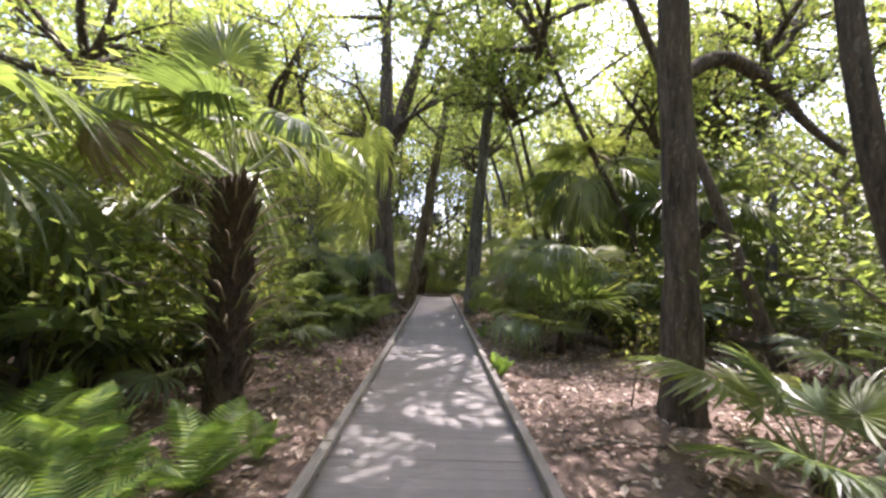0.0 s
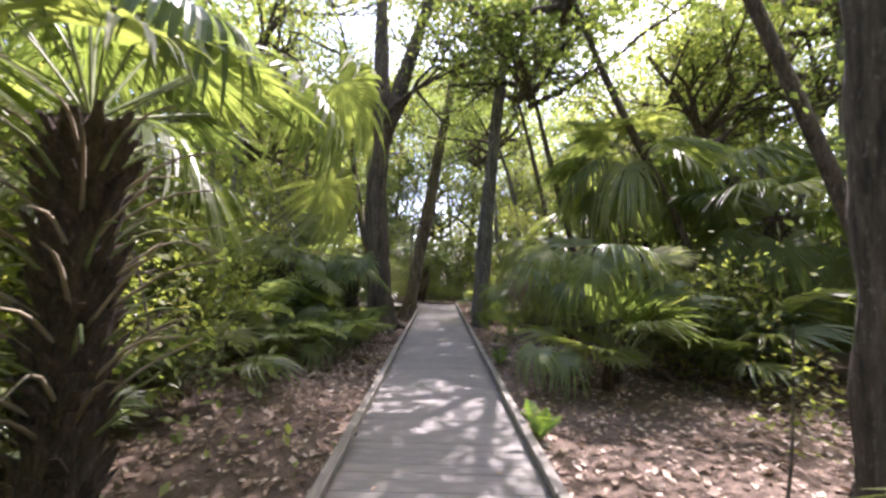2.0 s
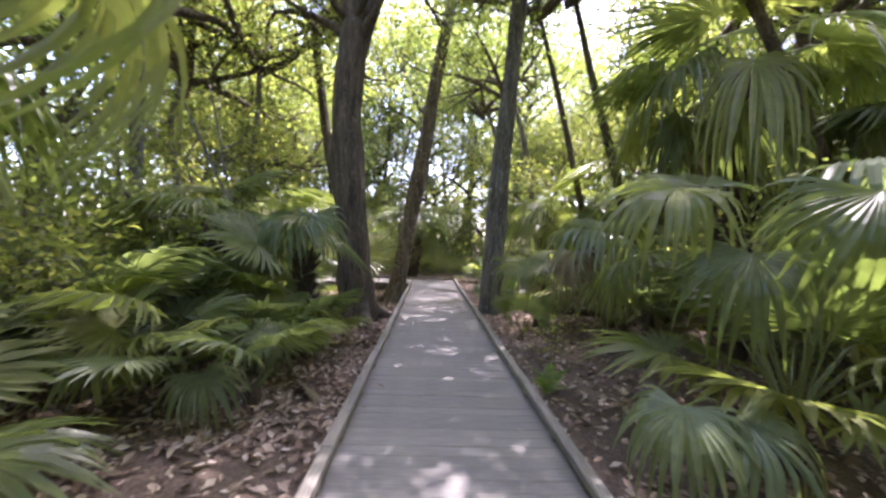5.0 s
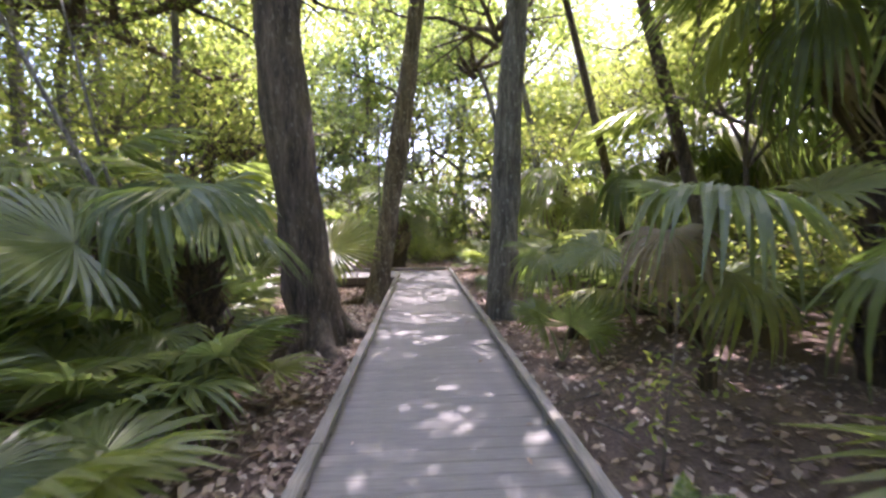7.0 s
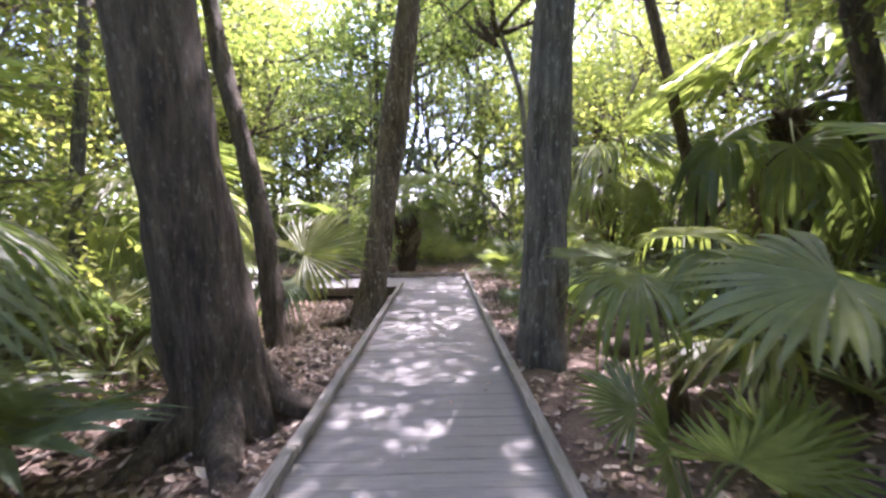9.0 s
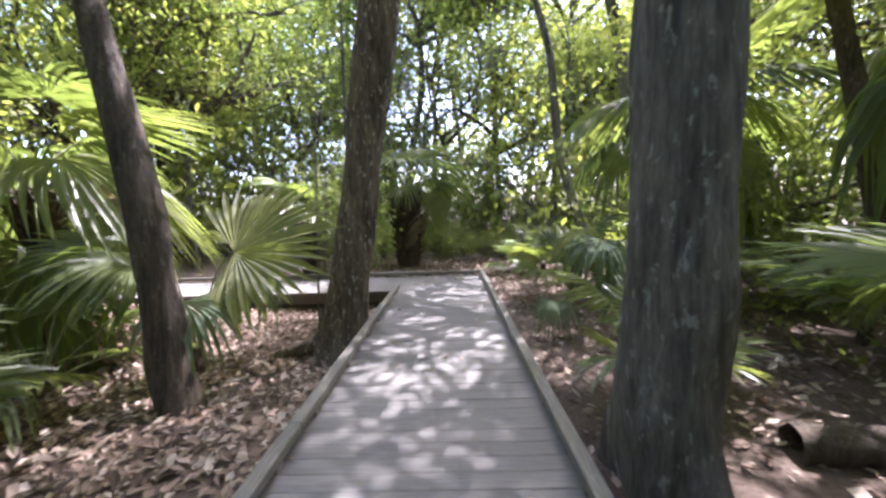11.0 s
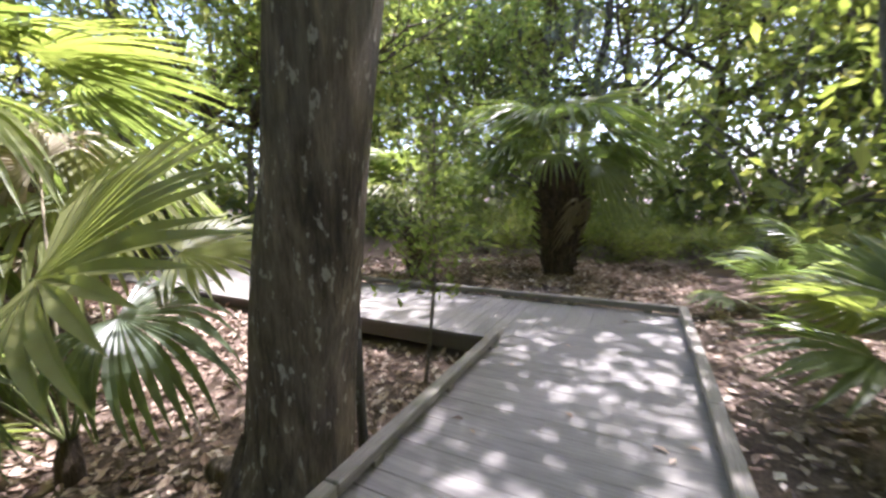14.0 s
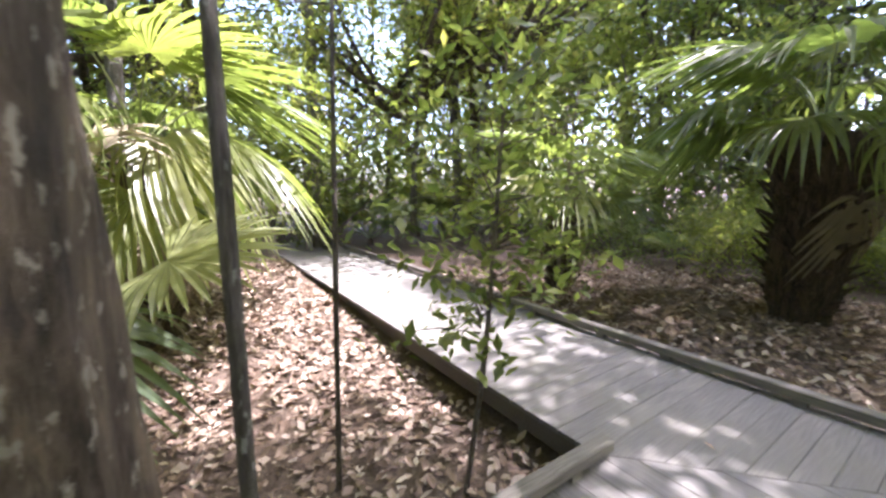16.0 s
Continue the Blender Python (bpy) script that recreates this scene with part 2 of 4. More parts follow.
PALMETTO = [fan_mesh("palmetto_frond", 10 + i, 22, 6, 0.62 + 0.08 * i, 0.58, 0.10 + 0.07 * i, 118, 0.3, False, i % 2 == 1, 0.14 + 0.09 * i) for i in range(5)]
CABBAGE = [fan_mesh("palm_frond", 30 + i, 34, 7, 1.15, 0.95, 0.35 + 0.15 * (i % 3), 135, 0.5 + 0.2 * (i % 3), False, False, 0.55 + 0.2 * (i % 3)) for i in range(6)]
FARPALM = [fan_mesh("palm_frond", 50 + i, 18, 5, 1.0, 0.95, 0.45, 130, 0.7, False, False, 0.9) for i in range(3)]
DEADFAN = [fan_mesh("dead_frond", 60 + i, 20, 6, 0.8, 0.8, 0.6, 110, 0.9, True, False, 0.9) for i in range(3)]


# blades alone, for fronds whose stalk is bent to its own place
BLADE_STIFF = [fan_mesh("fan_blade", 80 + i, 30, 8, 0.02, 1.0, 0.03, 112, 0.02, False, i == 1, 0.16) for i in range(2)]
BLADE_HANG = [fan_mesh("fan_blade", 84 + i, 30, 8, 0.02, 1.0, 0.30, 118, 0.02, False, i == 1, 0.75) for i in range(2)]
BLADE_DRY = fan_mesh("fan_blade", 88, 26, 8, 0.02, 1.0, 0.45, 112, 0.02, True, False, 0.9)


def aim(az, el, roll=0.0, place=(0, 0, 0), scale=1.0):
    return Matrix.LocRotScale(place, (Euler((0, 0, radians(az))).to_matrix() @ Euler((0, radians(-el), 0)).to_matrix() @ Euler((radians(roll), 0, 0)).to_matrix()).to_euler(), (scale,) * 3)


# ---- ground ----
def gz(x, y):
    z = -0.16 + 0.05 * noise.noise(Vector((x * 0.35, y * 0.35, 1.7))) + 0.03 * noise.noise(Vector((x * 1.3, y * 1.3, 4.1)))
    z -= 0.30 * math.exp(-((x + 2.4) ** 2 / 7.0 + (y - 14.9) ** 2 / 6.0))
    z += 0.02 * max(0.0, min(abs(x) - 4, 12))
    if y < 18.3:
        z = z - 0.10 * math.exp(-(x / 0.8) ** 4)
    return z


def ground_sheet():
    n = 170
    axis = [s * (0.06 * abs(s) * 100 + (abs(s) ** 5) * 600) for s in [(2 * i / n - 1) for i in range(n + 1)]]
    verts = [(x, y + 7, gz(x, y + 7) if max(abs(x), abs(y)) < 60 else 0.05) for y in axis for x in axis]
    w = n + 1
    faces = [(j * w + i, j * w + i + 1, (j + 1) * w + i + 1, (j + 1) * w + i) for j in range(n) for i in range(n)]
    ob = new("ground", mesh_of("ground", verts, faces, [SOIL], None, True))
    return tagged(ob, "brown forest floor covered in leaf mould and dry leaves", "ground", kind="structure")


ground = ground_sheet()

# ---- boardwalk ----
HALF, NEAR, FAR, START, CROSS_END = 0.82, 16.92, 18.40, -8.0, -16.0
main_deck = tagged(new("deck_main"), "weathered grey board walkway with low timber edge rails", "boardwalk", kind="structure")
cross_deck = tagged(new("deck_cross"), "weathered grey board walkway branching off at a corner", "boardwalk", kind="structure")
STEP = 0.14


def rails_along(axis, a, b, fixed, parent, mat):
    """Edge timbers in lengths on short blocks."""
    length = 2.44
    me = box_mesh("edge_rail", 0.09 if axis == 1 else length - 0.006, length - 0.006 if axis == 1 else 0.09, 0.072, mat, 0.008)
    block = box_mesh("rail_block", 0.085, 0.085, 0.042, mat, 0.003)
    n = int(round(abs(b - a) / length)) + 1
    for i in range(n):
        c = b - math.copysign(length, b - a) * (i + 0.5)
        jig = random.uniform(-0.006, 0.006)
        p = (fixed + jig, c) if axis == 1 else (c, fixed + jig)
        piece("edge_rail", me, parent, pose(p[0], p[1], 0.04, 0, 0, random.uniform(-0.15, 0.15)))
        for off in (-0.9, 0.0, 0.9):
            p = (fixed, c + off) if axis == 1 else (c + off, fixed)
            piece("rail_block", block, parent, pose(p[0], p[1], 0.0))


rails_along(1, START, FAR + 0.1, HALF + 0.045, main_deck, RAIL)
rails_along(1, START, NEAR - 0.02, -HALF - 0.045, main_deck, RAIL)
rails_along(0, CROSS_END, HALF, FAR + 0.045, cross_deck, RAIL_CROSS)
for x, y0, y1, par in ((HALF + 0.02, START, FAR + 0.1, main_deck), (-HALF - 0.02, START, NEAR, main_deck)):
    piece("side_beam", box_mesh("side_beam", 0.045, y1 - y0, 0.19, BEAM, 0.004), par, pose(x, (y0 + y1) / 2, -0.232))
for y in (NEAR + 0.03, FAR + 0.05):
    piece("side_beam", box_mesh("side_beam", HALF * 2 - CROSS_END - 2.5, 0.045, 0.19, BEAM, 0.004), cross_deck, pose((CROSS_END - 0.86) / 2, y, -0.232))
post = box_mesh("deck_post", 0.09, 0.09, 0.75, BEAM, 0.006)
for i in range(12):
    for x in (-HALF + 0.06, HALF - 0.06):
        piece("deck_post", post, main_deck, pose(x, START + 0.4 + i * 2.35, -0.80))
for i in range(7):
    for y in (NEAR + 0.1, FAR - 0.04):
        piece("deck_post", post, cross_deck, pose(-1.6 - i * 2.2, y, -0.80))


# ---- plants ----
def leaf_cloud(rnd, clumps, per, size, spread, flat=0.7):
    """Loose leaves in clumps round given centres: a pointed quad each, folded a little along its rib."""
    verts, faces = [], []
    for c in clumps:
        c = Vector(c)
        tilt = Vector((rnd.gauss(0, 0.5), rnd.gauss(0, 0.5), 1)).normalized()
        for _ in range(per):
            o = Vector((rnd.gauss(0, spread), rnd.gauss(0, spread), rnd.gauss(0, spread * flat)))
            n = (tilt + Vector((rnd.gauss(0, 0.45), rnd.gauss(0, 0.45), rnd.gauss(0, 0.3)))).normalized()
            d = n.cross(Vector((rnd.gauss(0, 1), rnd.gauss(0, 1), rnd.gauss(0, 0.4)))).normalized()
            w = n.cross(d)
            s = size * rnd.uniform(0.6, 1.25)
            p = c + o
            i = len(verts)
            verts += [p, p + d * s * 0.5 + w * s * 0.24 + n * s * 0.05, p + d * s, p + d * s * 0.5 - w * s * 0.24 + n * s * 0.05]
            faces.append((i, i + 1, i + 2, i + 3))
    return verts, faces


def grow(rnd, start, way, length, radius, depth, ends, chunks, droop=0.0):
    """A limb that wanders, forks and ends in leaf clumps."""
    pts, p, d = [start], Vector(start), Vector(way).normalized()
    for _ in range(3):
        d = (d + Vector((rnd.gauss(0, 0.22), rnd.gauss(0, 0.22), rnd.gauss(0.04 - droop, 0.15)))).normalized()
        p = p + d * (length / 3)
        pts.append(p)
    chunks.append(tube(bend(pts, [radius, radius * 0.8, radius * 0.6, radius * 0.4], 4 if radius > 0.02 else 3), 6 if radius > 0.06 else 4 if radius > 0.02 else 3))
    ends += [pts[2], pts[3]]
    if depth:
        for _ in range(3 if depth > 1 else 2):
            q = pts[rnd.choice((1, 2, 3))]
            w = (d + Vector((rnd.gauss(0, 0.7), rnd.gauss(0, 0.7), rnd.gauss(0.1 - droop, 0.45)))).normalized()
            grow(rnd, q, w, length * rnd.uniform(0.5, 0.75), radius * 0.5, depth - 1, ends, chunks, droop)


def crown_set(name, seed, limbs, length, radius, depth, per, size, spread, mat, up=0.6, droop=0.0, bark_mat=None):
    """Meshes of the limbs and of the leaves of a crown whose limbs start round the origin."""
    rnd = random.Random(seed)
    ends, chunks = [], []
    for i in range(limbs):
        a = 2 * math.pi * (i + rnd.uniform(-0.3, 0.3)) / limbs
        grow(rnd, Vector((0, 0, rnd.uniform(-0.8, 0.2))), (math.cos(a), math.sin(a), up * rnd.uniform(0.4, 1.8)), length * rnd.uniform(0.7, 1.15), radius, depth, ends, chunks, droop)
    v, f = join(chunks)
    limb = mesh_of("limbs", v, f, [bark_mat or OAK], None, True)
    v, f = leaf_cloud(rnd, ends, per, size, spread)
    return limb, mesh_of("foliage", v, f, [mat])


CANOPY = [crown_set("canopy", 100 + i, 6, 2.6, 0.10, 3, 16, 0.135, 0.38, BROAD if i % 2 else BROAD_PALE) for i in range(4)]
OVERHEAD = [crown_set("overhead", 110 + i, 7, 2.7, 0.10, 3, 13, 0.18, 0.38, BROAD) for i in range(3)]
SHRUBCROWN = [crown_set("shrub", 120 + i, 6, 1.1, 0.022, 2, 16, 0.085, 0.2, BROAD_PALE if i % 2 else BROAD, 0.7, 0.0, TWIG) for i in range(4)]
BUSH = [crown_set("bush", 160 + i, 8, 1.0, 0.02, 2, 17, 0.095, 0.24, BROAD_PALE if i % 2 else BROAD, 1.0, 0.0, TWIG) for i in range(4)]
# far leaves mostly in the pale copy, whose colour stands in for backlight
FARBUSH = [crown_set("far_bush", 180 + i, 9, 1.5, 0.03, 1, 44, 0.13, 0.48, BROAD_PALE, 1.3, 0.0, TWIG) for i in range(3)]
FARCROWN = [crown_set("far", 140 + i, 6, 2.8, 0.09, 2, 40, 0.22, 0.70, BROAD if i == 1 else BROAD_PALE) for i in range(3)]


def tree(name, points, radii, label, mat=OAK, crown=True, crown_scale=1.0, flare=5, seed=0, forks=(), variant=0, turn=0, roots=0):
    """points relative to the base; forks: more tubes."""
    x, y = points[0][:2]
    base = (x, y, gz(x, y) - 0.12)
    t = thing(name, base, label, "tree")
    rel = [(p[0] - x, p[1] - y, p[2]) for p in points]
    v, f = tube(bend(rel, radii, 30), 18, 0.22, seed, flare)
    piece("trunk", mesh_of("trunk", v, f, [mat], None, True), t)
    for k in range(roots):
        a = 2 * math.pi * (k + 0.3 * math.sin(7 * k + seed)) / roots
        d, ln, r0 = Vector((math.cos(a), math.sin(a), 0)), 0.75 + 0.35 * math.sin(3 * k + seed), radii[0]
        pts = [d * (r0 * 0.55) + Vector((0, 0, 0.75)), d * (r0 * 1.0) + Vector((0, 0, 0.34)), d * (r0 * 1.0 + ln * 0.5) + Vector((0, 0, 0.13)), d * (r0 + ln) + Vector((0.1 * math.sin(k), 0, -0.05))]
        v, f = tube(bend(pts, [r0 * 0.22, r0 * 0.34, r0 * 0.26, r0 * 0.08], 12), 10, 0.25, seed + k)
        piece("root", mesh_of("root", v, f, [mat], None, True), t)
    tops = [(rel[-1], radii[-1])]
    for pts, rr in forks:
        r2 = [(p[0] - x, p[1] - y, p[2]) for p in pts]
        v, f = tube(bend(r2, rr, 14), 10, 0.2, seed + 3)
        piece("limb", mesh_of("limb", v, f, [mat], None, True), t)
        if r2[-1][2] > 6:
            tops.append((r2[-1], rr[-1]))
    if crown:
        for i, (p, r) in enumerate(tops):
            lm, lf = CANOPY[(variant + i) % 4]
            m = Matrix.LocRotScale(p, Euler((0, 0, radians(turn + 77 * i))), (crown_scale,) * 3)
            piece("branch", lm, t, m)["kind"] = "stuff"
            piece("foliage", lf, t, m)["kind"] = "stuff"
    return t


def slim_tree(x, y, height, r, lean, seed, scale, variant, label="slim forest tree with grey bark and a leafy crown", mat=GREYBARK, sets=None, group="forest trees"):
    rnd = random.Random(seed)
    t = thing("tree", (x, y, gz(x, y) - 0.1), label, "tree", group)
    pts = [(0, 0, 0), (lean[0] * 0.3 + rnd.gauss(0, 0.12), lean[1] * 0.3, height * 0.35), (lean[0] * 0.7 + rnd.gauss(0, 0.15), lean[1] * 0.7, height * 0.7), (lean[0], lean[1], height)]
    v, f = tube(bend(pts, [r * 1.25, r, r * 0.8, r * 0.55], 12), 9, 0.18, seed)
    piece("trunk", mesh_of("trunk", v, f, [mat], None, True), t)
    lm, lf = (sets or CANOPY)[variant % len(sets or CANOPY)]
    m = Matrix.LocRotScale((lean[0], lean[1], height - 0.3), Euler((0, 0, rnd.uniform(0, 6.28))), (scale,) * 3)
    piece("branch", lm, t, m)["kind"] = "stuff"
    piece("foliage", lf, t, m)["kind"] = "stuff"
    return t


def bush(x, y, scale, seed, sets, label="leafy green bush in the undergrowth", group="bushes"):
    rnd = random.Random(seed)
    t = thing("bush", (x, y, gz(x, y) - 0.03), label, "bush", group, "", rnd.uniform(0, 360), scale)
    lm, lf = sets[seed % len(sets)]
    m = Matrix.LocRotScale((0, 0, 0.5), None, (1, 1, rnd.uniform(0.9, 1.4)))
    piece("branch", lm, t, m)["kind"] = "stuff"
    piece("foliage", lf, t, m)["kind"] = "stuff"
    return t


def add_fans(t, origin, root, fans):
    """Fronds given as (hub, way of the blade, upper side, size, blade mesh): each stalk bends from the heart of the plant to its blade."""
    for hub, way, up, size, me in fans:
        h = Vector(hub) - Vector(origin)
        w = Vector(way).normalized()
        side = Vector(up).cross(w).normalized()
        n = w.cross(side)
        mid = root.lerp(h, 0.55) + Vector((0, 0, 0.18 * (h - root).length))
        v, f = tube(bend([root, mid, h], [0.013, 0.010, 0.007], 8), 5)
        stalk = piece("stalk", mesh_of("stalk", v, f, [DEAD if me is BLADE_DRY else STALK], None, True), t)
        piece("fan", me, stalk, Matrix.Translation(h) @ Matrix((w, side, n)).transposed().to_4x4() @ Matrix.Scale(size, 4))


def fan_plant(base, label, fans, stem=0.25):
    x, y = base
    g = gz(x, y) - 0.03
    t = thing("palmetto", (x, y, g), label, "palmetto", "palmettos")
    v, f = tube([(0, 0, -0.08, 0.10), (0.01, 0, stem * 0.5, 0.09), (0.02, 0.01, stem, 0.05)], 8, 0.3, len(fans))
    piece("stem", mesh_of("stem", v, f, [PALMBARK], None, True), t)
    add_fans(t, (x, y, g), Vector((0.02, 0.01, stem * 0.8)), fans)
    return t


def leaf_stubs(t, height, r, count, seed):
    """Bare old leaf stalks that stand out of a palm's trunk."""
    rnd = random.Random(seed)
    for i in range(count):
        a, z, ln = i * 2.39996, height * (0.25 + 0.72 * i / count), rnd.uniform(0.35, 0.75)
        d = Vector((math.cos(a), math.sin(a), 0))
        p = d * r * 0.8 + Vector((0, 0, z))
        v, f = tube(bend([p, p + d * ln * 0.5 + Vector((0, 0, ln * 0.42)), p + d * ln + Vector((0, 0, ln * rnd.uniform(0.3, 0.75)))], [0.017, 0.011, 0.006], 5), 4)
        piece("leaf_stalk", mesh_of("leaf_stalk", v, f, [STALK if i % 3 == 0 else DEAD], None, True), t)


def palmetto(x, y, fronds, scale, seed, el=(25, 75), az=(0, 360), dead=1, label="clump of saw palmetto with green fan fronds", meshes=None, z=None, name="palmetto"):
    rnd = random.Random(seed)
    t = thing(name, (x, y, gz(x, y) - 0.03 if z is None else z), label, "palmetto", "palmettos")
    v, f = tube([(0, 0, -0.08, 0.09), (0.01, 0, 0.08, 0.085), (0.02, 0.01, 0.22 * scale, 0.05)], 8, 0.3, seed)
    piece("stem", mesh_of("stem", v, f, [PALMBARK], None, True), t)
    for i in range(fronds):
        a = az[0] + (az[1] - az[0]) * (i + rnd.uniform(-0.35, 0.35)) / fronds
        e = rnd.uniform(*el)
        piece("frond", rnd.choice(meshes or PALMETTO), t, aim(a, e, rnd.uniform(-25, 25), (0, 0, 0.12 * scale), scale * rnd.uniform(0.8, 1.15)))
    for i in range(dead):
        piece("dead_frond", rnd.choice(DEADFAN), t, aim(rnd.uniform(0, 360), rnd.uniform(5, 25), 0, (0, 0, 0.1), scale * 0.7), "dry brown frond")
    return t


def boots_mesh(seed, height, r, bulge, rows, around):
    """Old leaf bases: split wedges that stand out of the trunk in a spiral."""
    rnd = random.Random(seed)
    verts, faces = [], []
    for i in range(rows):
        z = 0.15 + (height - 0.2) * i / rows
        q = z / height
        rr = r * (1 + bulge * q)
        for k in range(around):
            a = 2 * math.pi * (k + 0.5 * (i % 2) + rnd.uniform(-0.2, 0.2)) / around
            d, t = Vector((math.cos(a), math.sin(a), 0)), Vector((-math.sin(a), math.cos(a), 0))
            w, ln, out = 0.055 * rnd.uniform(0.7, 1.2), rnd.uniform(0.12, 0.30), rnd.uniform(0.06, 0.22) * (0.7 + 0.7 * bulge)
            p = d * rr * 0.92 + Vector((0, 0, z))
            tip = p + d * out + Vector((0, 0, ln)) + t * rnd.uniform(-0.03, 0.03)
            o = len(verts)
            verts += [p - t * w, p + t * w, p + t * w * 0.7 - d * 0.03 + Vector((0, 0, 0.07)), p - t * w * 0.7 - d * 0.03 + Vector((0, 0, 0.07)),
                      tip - t * w * 0.35, tip + t * w * 0.35, tip - d * 0.02 + t * w * 0.3, tip - d * 0.02 - t * w * 0.3]
            for q4 in ((0, 1, 5, 4), (1, 2, 6, 5), (2, 3, 7, 6), (3, 0, 4, 7), (4, 5, 6, 7)):
                faces.append(tuple(o + j for j in q4))
    return mesh_of("boots", verts, faces, [PALMBARK])


def palm(x, y, height, r, bulge, fronds, scale, seed, label, dead=3, el=(-25, 70), az=(0, 360), meshes=None, boots=True, lean=(0, 0), name="palm_tree"):
    rnd = random.Random(seed)
    t = thing(name, (x, y, gz(x, y) - 0.05), label, "palm tree")
    path = bend([(0, 0, 0), (lean[0] * 0.3, lean[1] * 0.3, height * 0.4), (lean[0], lean[1], height)], [r * 1.1, r * (1 + 0.5 * bulge), r * (1 + bulge) * 0.9], 16)
    v, f = tube(path, 14, 0.18, seed)
    piece("trunk", mesh_of("trunk", v, f, [PALMBARK], None, True), t)
    if boots:
        piece("leaf_base", boots_mesh(seed, height, r, bulge, max(5, int(height / 0.13)), 9), t, None, "old split leaf bases")["kind"] = "stuff"
    for i in range(fronds):
        a = az[0] + (az[1] - az[0]) * ((i * 0.381966 * 2.3) % 1.0)
        e = el[0] + (el[1] - el[0]) * (i + 0.5) / fronds + rnd.uniform(-8, 8)
        piece("frond", rnd.choice(meshes or CABBAGE), t, aim(a, e, rnd.uniform(-20, 20), (lean[0], lean[1], height - 0.1 + 0.15 * (i / fronds)), scale * rnd.uniform(0.85, 1.1)))
    for i in range(dead):
        piece("dead_frond", rnd.choice(DEADFAN), t, aim(az[0] + rnd.uniform(0, 1) * (az[1] - az[0]), rnd.uniform(-60, -30), 0, (lean[0], lean[1], height - 0.15), scale), "dry brown hanging frond")
    return t


def fern(x, y, fronds, size, seed, label="bright green fern with feathered fronds"):
    rnd = random.Random(seed)
    t = thing("fern", (x, y, gz(x, y)), label, "fern", "ferns")
    for i in range(fronds):
        verts, faces = [], []
        n = 24
        for k in range(n):
            q = k / (n - 1)
            px, pz = size * q, size * (0.75 * q - 0.6 * q * q)
            w = size * 0.30 * math.sin(math.pi * (0.12 + 0.86 * q)) * (1 - 0.2 * q)
            for sgn in (-1, 1):
                o = len(verts)
                b = 0.34 * size / n
                verts += [(px - b, 0, pz), (px + b, 0, pz + 0.004), (px + b + 0.25 * w, sgn * w * 0.6, pz + 0.006), (px + 0.42 * w, sgn * w, pz - 0.12 * w), (px - b + 0.2 * w, sgn * w * 0.55, pz - 0.003)]
                faces.append((o, o + 1, o + 2, o + 3, o + 4))
        piece("frond", mesh_of("fern_frond", verts, faces, [FERN]), t, aim(360 * (i + rnd.uniform(-0.3, 0.3)) / fronds, rnd.uniform(15, 50), rnd.uniform(-20, 20), (0, 0, 0.02), rnd.uniform(0.75, 1.1)))
    return t


def sapling(x, y, height, r, lean, seed, clumps, label, mat=TWIG, low=0.3, spread=0.5, leaf_mat=None, size=0.075):
    rnd = random.Random(seed)
    t = thing("sapling", (x, y, gz(x, y) - 0.04), label, "sapling")
    pts = [(0, 0, 0), (lean[0] * 0.4 + rnd.gauss(0, 0.04), lean[1] * 0.4, height * 0.4), (lean[0], lean[1], height)]
    v, f = tube(bend(pts, [r, r * 0.8, r * 0.35], 14), 8, 0.15, seed)
    piece("stem", mesh_of("stem", v, f, [mat], None, True), t)
    chunks, ends = [], []
    for i in range(clumps):
        q = low + (0.98 - low) * rnd.random()
        c = Vector((lean[0] * q, lean[1] * q, height * q))
        a = rnd.uniform(0, 6.28)
        e = c + Vector((math.cos(a), math.sin(a), rnd.uniform(-0.1, 0.8))) * spread * rnd.uniform(0.4, 1.1)
        chunks.append(tube([(*c, r * 0.3), (*(c.lerp(e, 0.5) + Vector((0, 0, 0.03))), r * 0.22), (*e, r * 0.1)], 4))
        ends += [e, c.lerp(e, 0.65)]
    if clumps:
        v, f = join(chunks)
        piece("twig", mesh_of("twig", v, f, [mat], None, True), t)["kind"] = "stuff"
        v, f = leaf_cloud(rnd, ends, 9, size, 0.12, 0.8)
        piece("foliage", mesh_of("foliage", v, f, [leaf_mat or BROAD]), t)["kind"] = "stuff"
    return t


# ---- trees beside the walk ----
tree("tree", [(-1.68, 10.32, 0), (-1.78, 10.16, 1.6), (-1.98, 10.0, 4.2), (-1.9, 10.0, 6.2)], [0.40, 0.325, 0.29, 0.25],
     "big brown oak with flared roots beside the walkway", OAK, True, 1.0, 6, 1,
     [([(-1.9, 10.0, 5.6), (-2.05, 10.3, 8.5), (-2.2, 10.6, 11.5)], [0.26, 0.23, 0.17]), ([(-1.9, 10.0, 5.6), (-1.2, 10.4, 8.5), (-0.4, 10.8, 11.5)], [0.25, 0.22, 0.16])], 0, 0, 7)
tree("tree", [(-1.33, 14.60, 0), (-1.07, 14.6, 1.6), (-0.6, 14.6, 4.6), (-0.1, 14.6, 8.0), (0.5, 14.6, 11.5)], [0.30, 0.25, 0.24, 0.19, 0.12],
     "leaning oak with dark mottled bark hard against the edge rail", OAK_MOTTLED, True, 1.0, 4, 2, (), 1, 0, 4)
tree("tree", [(1.39, 11.8, 0), (1.43, 11.78, 2.0), (1.62, 11.8, 5.2), (2.1, 12.0, 11.0)], [0.29, 0.255, 0.22, 0.15],
     "tall grey-barked tree close to the walkway", GREYBARK, True, 1.0, 5, 3, (), 2)
